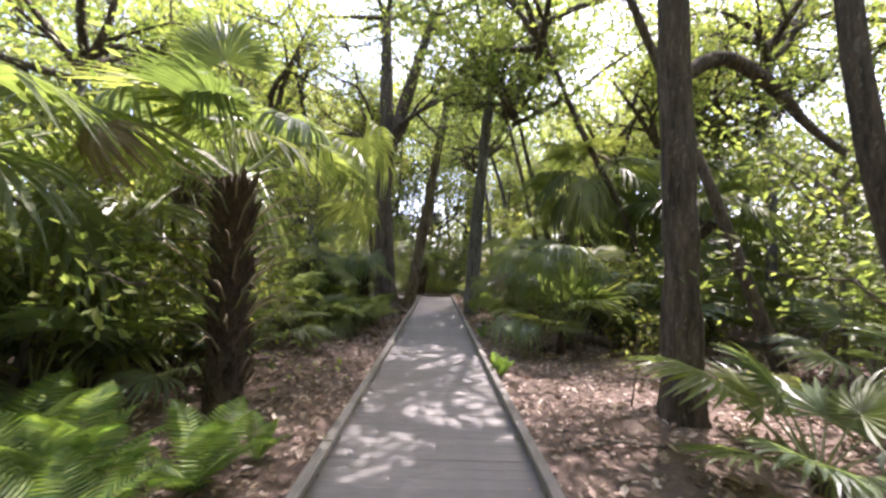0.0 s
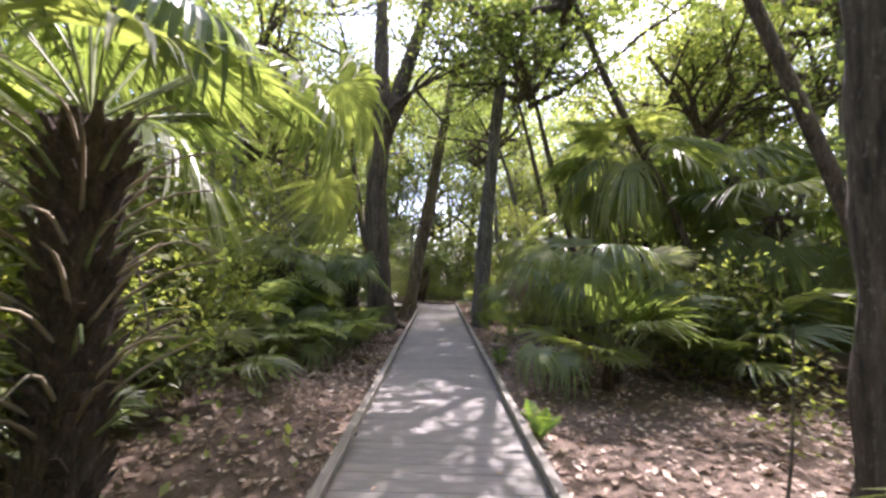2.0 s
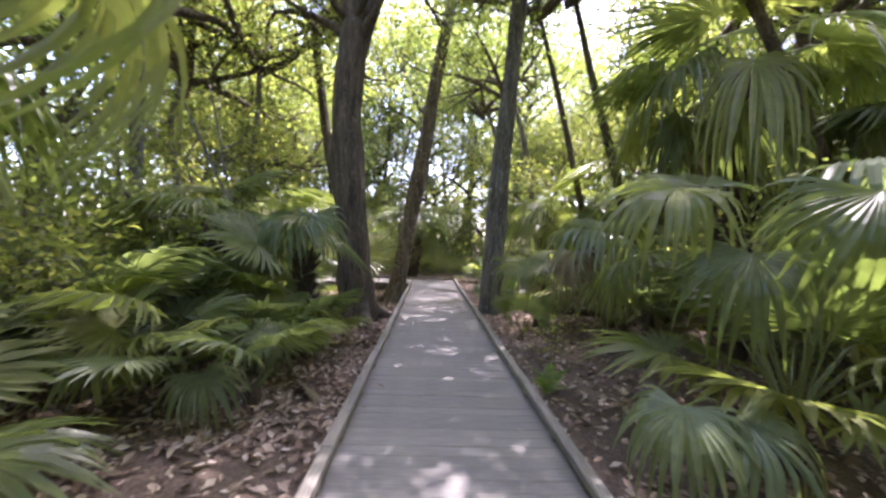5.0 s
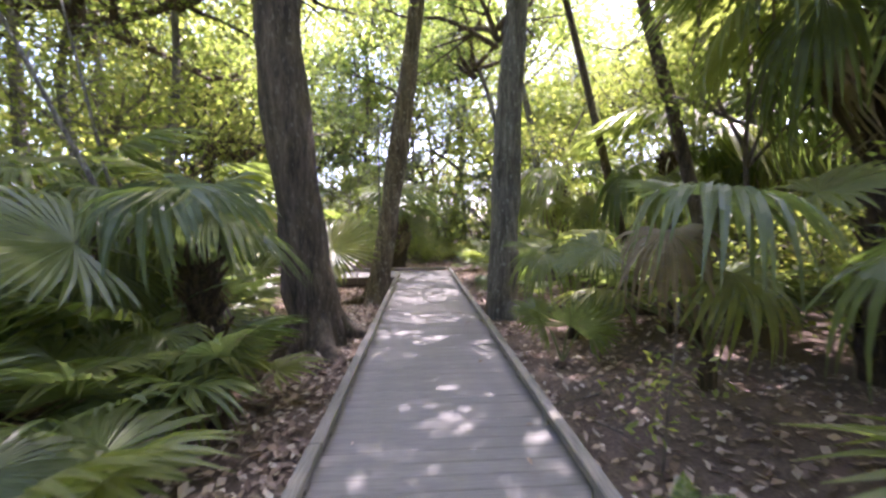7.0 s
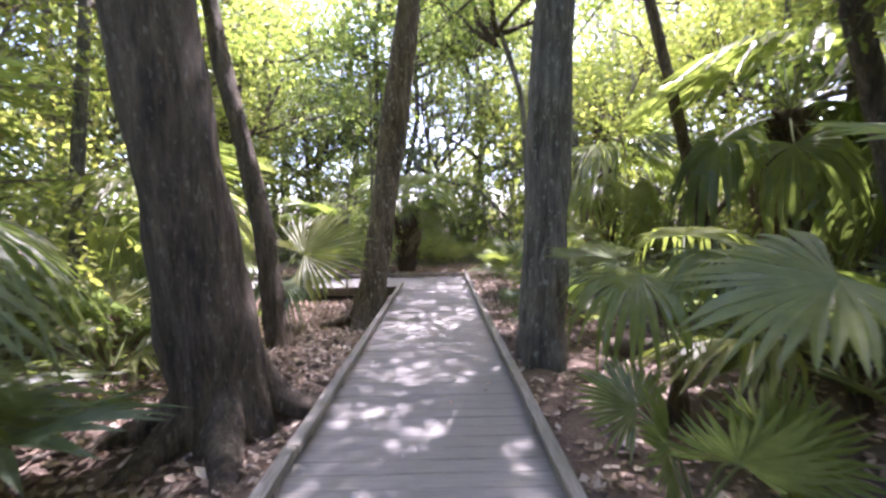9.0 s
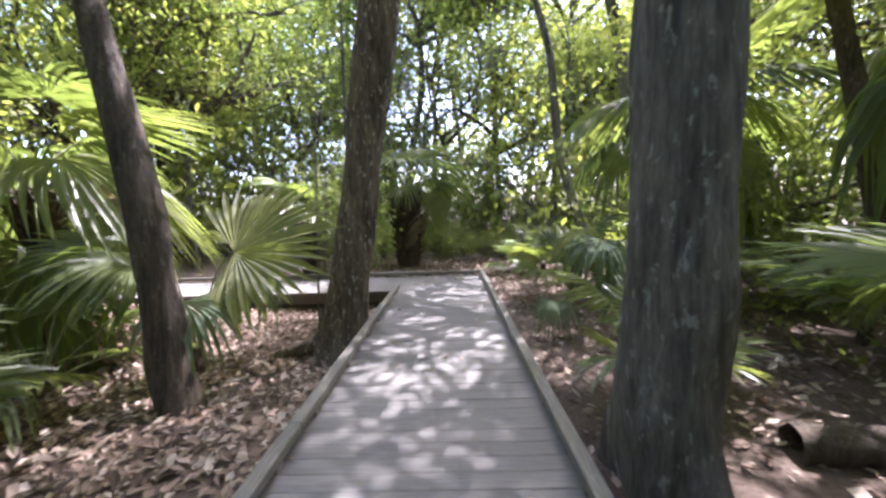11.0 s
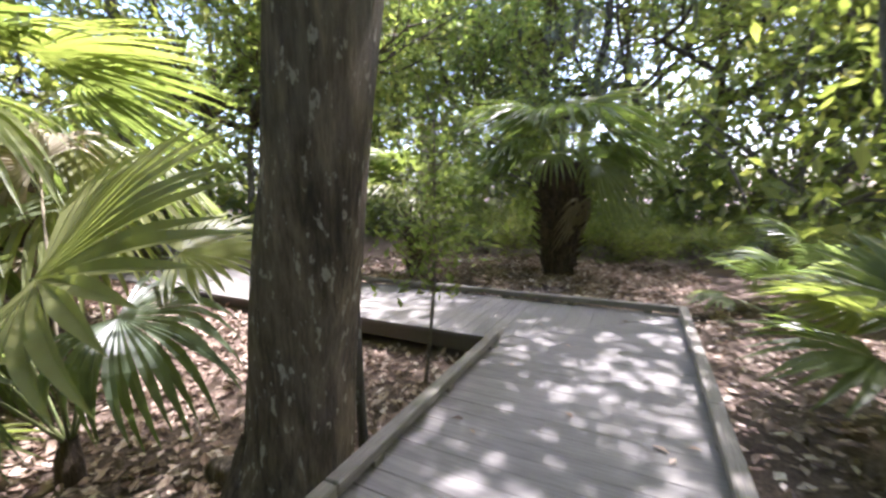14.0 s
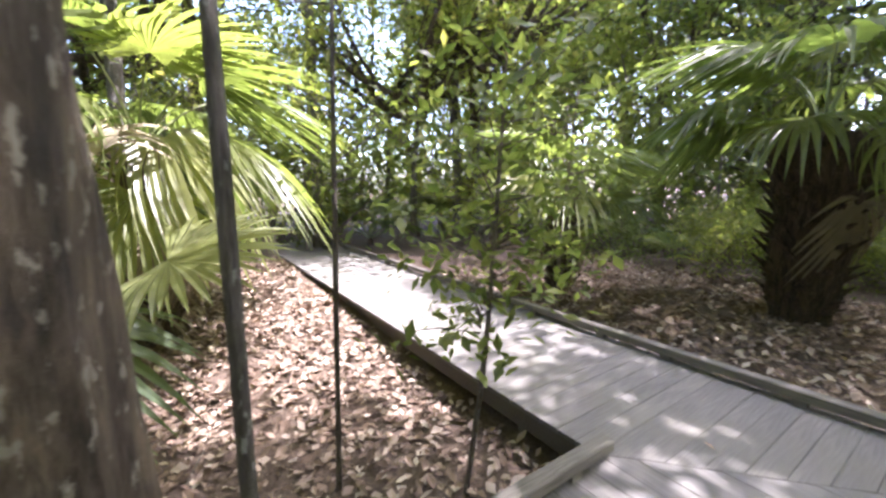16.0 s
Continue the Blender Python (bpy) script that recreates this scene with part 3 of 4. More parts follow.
tree("tree", [(3.0, 1.15, 0), (2.97, 1.15, 1.8), (2.85, 1.1, 4.2), (2.7, 1.0, 9.0)], [0.24, 0.20, 0.18, 0.12],
     "straight brown tree trunk with one crooked limb", OAK, True, 1.0, 4, 4,
     [([(2.85, 1.1, 4.2), (3.5, 1.2, 4.6), (4.2, 1.3, 4.35), (4.9, 1.5, 3.9), (5.6, 1.7, 3.6)], [0.10, 0.09, 0.08, 0.06, 0.04])], 3)

tree("tree", [(-2.38, 13.05, 0), (-2.5, 13.1, 1.0), (-2.66, 13.14, 2.37), (-3.3, 13.4, 5.0), (-3.9, 13.7, 8.5)], [0.19, 0.165, 0.15, 0.13, 0.10],
     "slender dark oak leaning away from the walkway", OAK, True, 0.8, 4, 6, (), 1, 40)

# ---- palms ----
S0, S1, H0, H1 = *BLADE_STIFF, *BLADE_HANG
shaggy = palm(-2.5, 1.25, 2.85, 0.19, 0.0, 6, 0.8, 1, "cabbage palm with a dark shaggy trunk and drooping fan fronds", 0, (40, 85))
leaf_stubs(shaggy, 2.8, 0.2, 70, 3)
add_fans(shaggy, shaggy.location, Vector((0, 0, 2.85)), (
    ((-1.55, 3.5, 2.75), (0.6, 0.3, -0.7), (0.3, 0.6, 0.7), 1.0, H0), ((-1.3, 2.9, 3.75), (0.6, 0.4, -0.4), (-0.2, 0.1, 0.9), 1.0, H0),
    ((-1.45, 2.1, 3.25), (0.8, 0.3, -0.45), (0.1, 0.1, 0.9), 0.95, H0), ((-1.75, 1.0, 3.3), (0.8, -0.3, -0.3), (0.2, -0.2, 0.9), 0.75, H1),
    ((-2.5, 0.7, 3.5), (0.1, -0.7, -0.3), (0, -0.5, 0.85), 0.6, H1), ((-2.75, 1.3, 4.1), (-0.25, 0.1, 0.95), (0.3, -0.9, 0.2), 0.85, S0),
    ((-3.4, 0.9, 3.5), (-0.8, -0.25, -0.2), (-0.1, -0.2, 0.9), 0.85, H1), ((-3.3, 2.0, 3.6), (-0.6, 0.6, -0.1), (0, 0, 1), 0.85, H0),
    ((-2.4, 2.3, 3.8), (0.1, 0.85, 0.1), (0, -0.3, 0.9), 0.85, H0), ((-3.35, 0.3, 2.9), (-0.1, -0.5, -0.7), (-0.2, -0.7, 0.6), 0.6, BLADE_DRY)))
palm(-1.12, 21.4, 2.3, 0.28, 0.75, 17, 1.0, 2, "short cabbage palm with a bulging dark trunk", 1, (14, 80))
palm(4.8, 8.3, 4.6, 0.24, 0.15, 24, 1.15, 3, "tall dark cabbage palm with drooping fronds", 4, (-40, 70))
palm(-3.6, 19.8, 1.5, 0.13, 0.5, 13, 0.75, 4, "young cabbage palm with spiky leaf bases", 2, (25, 82))
palm(4.3, 16.8, 3.1, 0.18, 0.2, 18, 1.05, 5, "cabbage palm with broad green fronds", 2, (-25, 70))
palm(-5.3, 14.7, 2.2, 0.16, 0.3, 18, 1.1, 6, "palm with sunlit pale fronds", 3, (-15, 75))
palm(-5.2, 0.5, 2.6, 0.18, 0.2, 18, 1.2, 7, "cabbage palm with brown-tipped fronds", 5, (-40, 60))
palm(-5.0, 4.2, 3.4, 0.17, 0.2, 18, 1.2, 8, "cabbage palm with long drooping fronds", 3, (-40, 70))
palm(7.0, 6.6, 3.2, 0.17, 0.3, 18, 1.1, 9, "cabbage palm behind a palmetto thicket", 3, (-40, 70))

palm(-4.3, 9.5, 1.9, 0.15, 0.3, 16, 0.95, 10, "low cabbage palm with hanging grey-green fronds", 2, (-20, 65))

# ---- palmettos beside the walk ----
for args in ((3.1, 5.4, 14, 1.5, 11, (32, 78)), (4.3, 12.8, 12, 1.1, 13, (35, 80)), (-4.1, 13.4, 10, 1.2, 15),
             (3.2, -0.3, 13, 1.0, 16), (-1.95, 6.0, 9, 0.9, 19), (-3.0, 8.5, 14, 1.3, 20),
             (-3.2, 6.4, 14, 1.2, 22), (3.9, 10.0, 14, 1.4, 24), (2.4, 16.8, 14, 1.2, 26),
             (-3.7, 11.5, 12, 1.1, 27), (-2.5, 7.4, 10, 0.9, 29), (1.9, 12.9, 8, 0.8, 30), (-4.2, 2.7, 12, 1.3, 36), (-3.4, 3.9, 11, 1.0, 37), (-4.4, 0.9, 12, 1.2, 61), (-5.2, 2.2, 12, 1.4, 62), (-3.6, 2.0, 9, 0.9, 65), (4.9, 5.6, 12, 1.4, 66), (-4.4, 6.9, 12, 1.3, 67), (-1.9, 7.9, 8, 0.8, 68), (-4.5, 9.3, 12, 1.3, 69)):
    palmetto(*args)
for args in ((-2.6, -0.7, 10, 0.9, 31), (-1.75, -0.5, 9, 0.7, 32), (1.12, 3.0, 7, 0.42, 33), (-3.4, -0.3, 10, 0.9, 34), (1.2, 6.4, 5, 0.35, 35), (-2.1, -1.2, 8, 0.75, 38), (-1.5, 0.0, 5, 0.4, 39)):
    fern(*args)

fan_plant((-3.0, 14.2), "palmetto with broad dark fans reaching towards a leaning oak", (
    ((-2.3, 13.97, 1.06), (0.85, 0.10, 0.28), (-0.25, -0.75, 0.6), 1.3, S0), ((-3.7, 14.5, 1.75), (-0.5, -0.4, 0.4), (0.3, -0.6, 0.5), 0.7, BLADE_DRY), ((-2.55, 13.45, 0.62), (0.35, -0.7, -0.2), (0.1, -0.3, 0.9), 0.75, H1),
    ((-3.1, 13.5, 1.0), (-0.2, -0.8, 0.3), (0.2, -0.5, 0.8), 0.85, H0), ((-3.7, 14.0, 1.15), (-0.8, -0.2, 0.3), (0.3, -0.5, 0.8), 0.85, S1),
    ((-2.75, 14.9, 1.05), (0.45, 0.8, 0.2), (0.1, -0.5, 0.8), 0.85, S0), ((-2.45, 14.35, 0.75), (0.9, 0.25, -0.25), (0, -0.4, 0.9), 0.8, H1)), 0.35)
fan_plant((2.35, 4.95), "low palmetto with pale fans arching over the leaf litter", (
    ((1.45, 4.42, 0.56), (-0.6, -0.55, -0.30), (-0.25, -0.3, 0.9), 0.58, H1), ((1.78, 4.38, 0.52), (0.25, -0.85, -0.3), (0, -0.4, 0.9), 0.66, H1),
    ((2.0, 5.5, 0.6), (-0.5, 0.6, 0.1), (-0.2, -0.3, 0.9), 0.5, S1), ((2.6, 4.4, 0.5), (0.5, -0.7, 0.0), (0, -0.3, 0.9), 0.55, S1)), 0.15)
fan_plant((2.75, 5.0), "tall palmetto with backlit fans and drooping pale tips", (
    ((2.12, 3.95, 1.90), (-0.25, -0.6, -0.55), (-0.3, -0.7, 0.5), 0.70, H0), ((1.85, 5.2, 2.08), (-0.85, -0.25, -0.15), (0.0, -0.3, 0.9), 0.85, H0),
    ((2.55, 4.35, 2.1), (0.3, -0.8, 0.1), (0.1, -0.2, 0.9), 0.85, H1), ((2.1, 4.7, 1.55), (-0.6, -0.5, -0.35), (-0.3, -0.4, 0.9), 0.75, H0),
    ((3.2, 4.6, 1.95), (0.8, -0.4, 0.2), (-0.1, -0.3, 0.9), 0.8, S0), ((2.5, 5.8, 2.2), (-0.2, 0.8, 0.4), (0, -0.4, 0.9), 0.8, S0),
    ((3.5, 5.5, 1.9), (0.8, 0.4, 0.0), (0, -0.2, 0.9), 0.8, H1), ((2.0, 5.9, 1.5), (-0.7, 0.5, -0.2), (-0.2, 0, 0.9), 0.7, H0)), 0.5)
fan_plant((2.75, 8.3), "palmetto with a pale drooping frond and yellow-green fans", (
    ((1.95, 7.75, 1.50), (-0.35, -0.65, -0.45), (-0.3, -0.45, 0.8), 0.68, BLADE_DRY), ((2.1, 7.45, 1.75), (0.1, -0.9, 0.15), (0.2, -0.2, 0.9), 0.95, H1),
    ((1.85, 8.7, 1.3), (-0.8, 0.2, -0.2), (-0.2, -0.3, 0.9), 0.7, S0), ((2.4, 7.6, 1.15), (-0.2, -0.8, -0.3), (0, -0.4, 0.9), 0.7, H0),
    ((3.3, 7.8, 1.8), (0.6, -0.5, 0.3), (0, -0.3, 0.9), 0.85, S0), ((2.9, 9.0, 1.9), (0.1, 0.8, 0.4), (0, -0.4, 0.9), 0.8, S1)), 0.4)
fan_plant((2.15, 10.3), "palmetto with a skirt of dark drooping fans", (
    ((1.66, 10.0, 1.15), (-0.55, -0.6, -0.2), (-0.2, -0.35, 0.9), 0.75, H0), ((2.2, 9.85, 1.3), (0.15, -0.8, -0.25), (0.1, -0.4, 0.9), 0.68, H0),
    ((2.6, 9.9, 1.1), (0.7, -0.5, -0.1), (0.2, -0.3, 0.9), 0.75, S0),
    ((1.8, 10.7, 1.2), (-0.6, 0.5, 0.2), (-0.2, 0, 0.9), 0.7, S0), ((2.5, 10.8, 1.4), (0.5, 0.6, 0.3), (0, 0, 0.9), 0.8, H0)), 0.4)
fan_plant((1.55, 9.15), "small stiff palmetto at the walkway edge", (
    ((1.3, 9.0, 0.38), (-0.5, -0.5, 0.6), (-0.2, -0.6, 0.6), 0.42, S0), ((1.55, 8.85, 0.40), (0.1, -0.6, 0.7), (0, -0.8, 0.5), 0.48, S1),
    ((1.8, 8.95, 0.36), (0.7, -0.4, 0.5), (0, -0.7, 0.6), 0.46, S0), ((1.35, 9.4, 0.4), (-0.6, 0.4, 0.5), (-0.3, -0.3, 0.8), 0.42, S0)), 0.1)
palm(-2.2, 8.35, 1.75, 0.085, 0.2, 4, 0.45, 14, "slim young palm with hanging grey-green fans", 1, (30, 75))
fan_plant((-2.25, 8.75), "palmetto with long grey-green hanging fans", (
    ((-2.05, 8.25, 1.95), (0.25, -0.5, -0.7), (0.25, -0.7, 0.5), 0.8, H1), ((-2.25, 7.95, 1.9), (-0.2, -0.85, -0.25), (0, -0.35, 0.9), 0.9, H1),
    ((-2.6, 7.5, 1.45), (-0.45, -0.75, 0.2), (0.3, -0.5, 0.7), 0.85, S0), ((-2.5, 8.75, 1.5), (0.4, -0.3, -0.7), (0.3, -0.5, 0.7), 0.6, H1),
    ((-2.75, 8.6, 1.7), (-0.8, -0.2, 0.1), (0, -0.3, 0.9), 0.8, H0), ((-2.3, 7.9, 0.7), (0.1, -0.8, -0.3), (0.1, -0.3, 0.9), 0.6, H0)), 0.5)
fan_plant((-2.55, 5.9), "low palmetto with arching fans over dark soil", (
    ((-2.2, 5.5, 0.32), (0.6, -0.45, -0.25), (0.1, -0.3, 0.9), 0.52, H1), ((-2.65, 5.3, 0.5), (-0.1, -0.85, 0.1), (0, -0.4, 0.9), 0.6, S1),
    ((-2.0, 6.2, 0.55), (0.8, 0.2, -0.1), (0.1, -0.3, 0.9), 0.6, H0), ((-3.0, 5.6, 0.65), (-0.6, -0.6, 0.3), (0, -0.4, 0.9), 0.65, S0)), 0.15)
fan_plant((-2.6, 8.0), "palmetto with bright fans on long arching stalks", (
    ((-2.1, 7.75, 0.36), (0.7, -0.45, -0.1), (0.1, -0.3, 0.9), 0.6, H0), ((-2.45, 7.4, 0.6), (0.1, -0.9, 0.1), (0, -0.3, 0.9), 0.65, S0)), 0.2)
fan_plant((2.6, 15.0), "palmetto with layered drooping fans beside the rail", (
    ((2.1, 14.6, 1.02), (-0.6, -0.6, -0.15), (-0.1, -0.3, 0.9), 0.75, H1), ((2.4, 14.3, 0.62), (0.1, -0.85, -0.3), (0, -0.35, 0.9), 0.8, H1),
    ((1.5, 14.55, 0.26), (-0.25, -0.8, -0.2), (-0.1, -0.35, 0.9), 0.45, H1), ((3.0, 14.5, 1.1), (0.6, -0.6, 0.1), (0, -0.3, 0.9), 0.8, H0),
    ((2.2, 15.5, 1.05), (-0.7, 0.4, 0.0), (0, -0.3, 0.9), 0.7, H0), ((3.1, 15.4, 1.3), (0.6, 0.5, 0.3), (0, -0.3, 0.9), 0.75, S0)), 0.3)

for k, (x, y) in enumerate(((-5.6, 3.4), (-4.8, 5.6), (-6.0, 7.6), (-5.4, 10.6), (6.0, 6.4), (5.6, 9.4), (-6.4, 1.2))):
    bush(x, y, 1.1 + 0.12 * (k % 4), 900 + k, BUSH)

# odd seeds pick only pale-leaf bushes, so their sunlit look is partly colour
for k, (x, y) in enumerate(((0.6, 22.6), (1.8, 23.4), (-0.3, 24.0), (3.2, 22.8), (4.4, 21.6), (-2.6, 22.9), (5.4, 20.2))):
    bush(x, y, 0.55 + 0.08 * (k % 3), 931 + 2 * k, BUSH, "low sunlit bright green undergrowth", "undergrowth")
rnd = random.Random(17)
for k in range(26):
    x, y = -5.0 + 0.42 * k + rnd.uniform(-0.3, 0.3), 23.4 + 1.1 * (k % 4) + rnd.uniform(-0.3, 0.3)
    if k % 3 == 1:
        palmetto(x, y, 8, 0.8, 1200 + k, dead=0)
    else:
        bush(x, y, rnd.uniform(0.5, 0.85), 1200 + k, BUSH, "low sunlit bright green undergrowth", "undergrowth")
for args in ((2.6, 19.9, 9, 0.9, 81), (3.6, 18.9, 11, 1.0, 82), (1.9, 19.2, 7, 0.7, 83)):
    palmetto(*args)

# ---- saplings by the corner ----
sapling(-1.22, 15.12, 5.0, 0.036, (0.0, 0.05), 41, 12, "thin grey sapling beside the walkway", GREYBARK, 0.6)
sapling(-1.98, 15.7, 3.8, 0.02, (0.12, 0.1), 42, 14, "slender leafy sapling with a thin stem", TWIG, 0.4)
sapling(-1.42, 16.3, 2.7, 0.02, (0.0, 0.3), 43, 55, "leafy young shrub over the walkway edge", TWIG, 0.34, 0.5, None, 0.1)
sapling(-2.9, 18.9, 2.8, 0.025, (0.2, 0.0), 44, 50, "leafy shrub behind the far edge rail", TWIG, 0.15, 0.6, None, 0.09)
sapling(-2.75, 9.3, 4.6, 0.045, (-2.3, 0.1), 47, 5, "almost bare leaning grey sapling", GREYBARK, 0.6, 0.9)
sapling(-3.6, 9.8, 4.8, 0.035, (-1.2, 0.3), 48, 8, "thin forked sapling in the undergrowth", GREYBARK, 0.6, 0.8)
sapling(1.45, 7.0, 1.3, 0.012, (0.1, 0.0), 45, 8, "small seedling with bright green leaves", TWIG, 0.3, 0.25, BROAD_PALE)
sapling(2.6, 1.6, 1.5, 0.014, (0.1, 0.0), 46, 10, "small seedling with bright green leaves", TWIG, 0.3, 0.3, BROAD_PALE)

# ---- the forest around ----
rnd = random.Random(5)


def clear(x, y, room):
    """True where a plant leaves the walkway and its edges free."""
    if y < -0.5 and abs(x) < 2.8 + room:
        return False
    if abs(x) < 1.3 + room and y < FAR + 0.6 + room:
        return False
    if 2.2 < x < 6.8 and 0.8 < y < 5.4:
        return False
    if -4.5 < x < 5.5 and FAR < y < 26.0:
        return False
    return not (x < 1.0 and NEAR - 1.2 - room < y < FAR + 0.8 + room and x > -9)


def scatter(count, x0, x1, y0, y1, room, gap):
    out = []
    for _ in range(count * 30):
        x, y = rnd.uniform(x0, x1), rnd.uniform(y0, y1)
        if clear(x, y, room) and all((x - p) ** 2 + (y - q) ** 2 > gap * gap for p, q in out):
            out.append((x, y))
            if len(out) == count:
                break
    return out


# crowns set sunward to shade the deck; the first three trees are added
for i, (x, y, h, lx) in enumerate(((4.2, -0.6, 8.2, -1.6), (6.4, 3.6, 10.0, -3.8), (6.5, 7.3, 9.2, -3.7), (4.8, 10.5, 8.4, -2.1), (5.2, 13.9, 9.8, -2.4))):
    slim_tree(x, y, h, 0.10, (lx, 0.4), 250 + i, 1.15, i, "tall slim tree reaching over the walkway, placed for its shade", OAK, OVERHEAD)
# two more trees added only so that their crowns shade the corner
for i, (x, y, h, lx) in enumerate(((4.6, 18.0, 9.0, -2.0), (4.4, 20.9, 9.0, -2.2))):
    slim_tree(x, y, h, 0.13, (lx, 0.2), 260 + i, 1.1, i, "added tall slim tree that shades the walkway corner", GREYBARK, OVERHEAD)
for i, (x, y, h) in enumerate(((-6.6, 10.5, 7.5), (-7.8, 13.5, 7.0), (-5.6, 13.2, 7.5), (8.0, 10.5, 7.0), (7.6, 13.5, 7.5), (9.5, 18.0, 10.0), (-9.6, 20.6, 4.5), (-8.0, 21.8, 5.5), (-12.6, 21.2, 5.0), (-12.5, 14.2, 5.5), (-10.8, 23.5, 7.0))):
    slim_tree(x, y, h, 0.10, (0.3, 0.2), 230 + i, 1.25, i, "mid-height tree with bright leaves over the undergrowth", GREYBARK, CANOPY)
for i in range(12):
    side = -1 if i % 2 else 1
    slim_tree(side * (8.6 + (1.6 if side > 0 else 0) + 1.1 * ((i * 3) % 4) / 2), 0.5 + 1.95 * i, 6.5 + (i * 7) % 5, 0.13, (0.4 * side, 0.3), 280 + i, 1.25, i, "tall forest tree behind the undergrowth", GREYBARK, OVERHEAD if side < 0 else CANOPY)
for i, (x, y) in enumerate(scatter(16, -17, 17, -10, 34, 5.5, 4.2)):
    if -8 < x < 9 and 17 < y < 34:
        continue
    slim_tree(x, y, rnd.uniform(7, 12), rnd.uniform(0.07, 0.17), (rnd.gauss(0, 0.9), rnd.gauss(0, 0.9)), 200 + i, rnd.uniform(0.9, 1.25), i)
for i, (x, y) in enumerate(scatter(34, -13, 13, -6, 32, 2.3, 2.0)):
    slim_tree(x, y, rnd.uniform(2.2, 5.0), rnd.uniform(0.025, 0.05), (rnd.gauss(0, 0.4), rnd.gauss(0, 0.4)), 300 + i, rnd.uniform(1.2, 1.8), i, "young tree with bright green leaves", TWIG, SHRUBCROWN, "understorey trees")
for i, (x, y) in enumerate(scatter(76, -13, 13, -6, 32, 1.8, 1.25)):
    palmetto(x, y, rnd.randint(8, 12), rnd.uniform(0.9, 1.5), 400 + i, dead=i % 2)
for i, (x, y) in enumerate(scatter(46, -13, 13, -5, 30, 3.0, 1.6)):
    bush(x, y, rnd.uniform(0.9, 1.6), 700 + i, BUSH)
for i in range(64):
    a = 2 * math.pi * (i + rnd.uniform(-0.4, 0.4)) / 64
    d = rnd.uniform(16, 24)
    bush(d * math.cos(a), 8.5 + d * math.sin(a), rnd.uniform(1.5, 2.6), 800 + i, FARBUSH, "distant leafy thicket of the forest edge", "distant bushes")
for i, (x, y) in enumerate(scatter(18, -14, 14, -6, 30, 3.2, 2.5)):
    palm(x, y, rnd.uniform(2.0, 6.0), 0.16, 0.3, 16, 1.15, 500 + i, "cabbage palm among the forest undergrowth", 2, (-40, 70), (0, 360), FARPALM, i % 2 == 0)
for i in range(84):
    a = 2 * math.pi * i / 84 + rnd.uniform(-0.04, 0.04)
    d = rnd.uniform(15, 32)
    if abs(d * math.cos(a)) < 9 and 14 < 8 + d * math.sin(a) < 28:
        d = rnd.uniform(20.5, 25) / abs(math.sin(a))
    slim_tree(d * math.cos(a), 8 + d * math.sin(a), rnd.uniform(4.5, 13), rnd.uniform(0.1, 0.2), (rnd.gauss(0, 0.6), 0), 600 + i, rnd.uniform(1.0, 1.5), i, "distant forest tree in leaf", OAK, FARCROWN, "distant trees")


# tall crowns that close the view beyond the corner
for i in range(14):
    x, y = -15 + 2.3 * i + rnd.uniform(-0.6, 0.6), 32 + 5 * ((i * 7) % 5) / 4 + rnd.uniform(-1, 1)
    slim_tree(x, y, 7.5 + (i * 5) % 9, 0.16, (rnd.gauss(0, 0.5), 0), 1000 + i, 1.5, i, "tall distant forest tree in full leaf", OAK, FARCROWN, "distant trees")


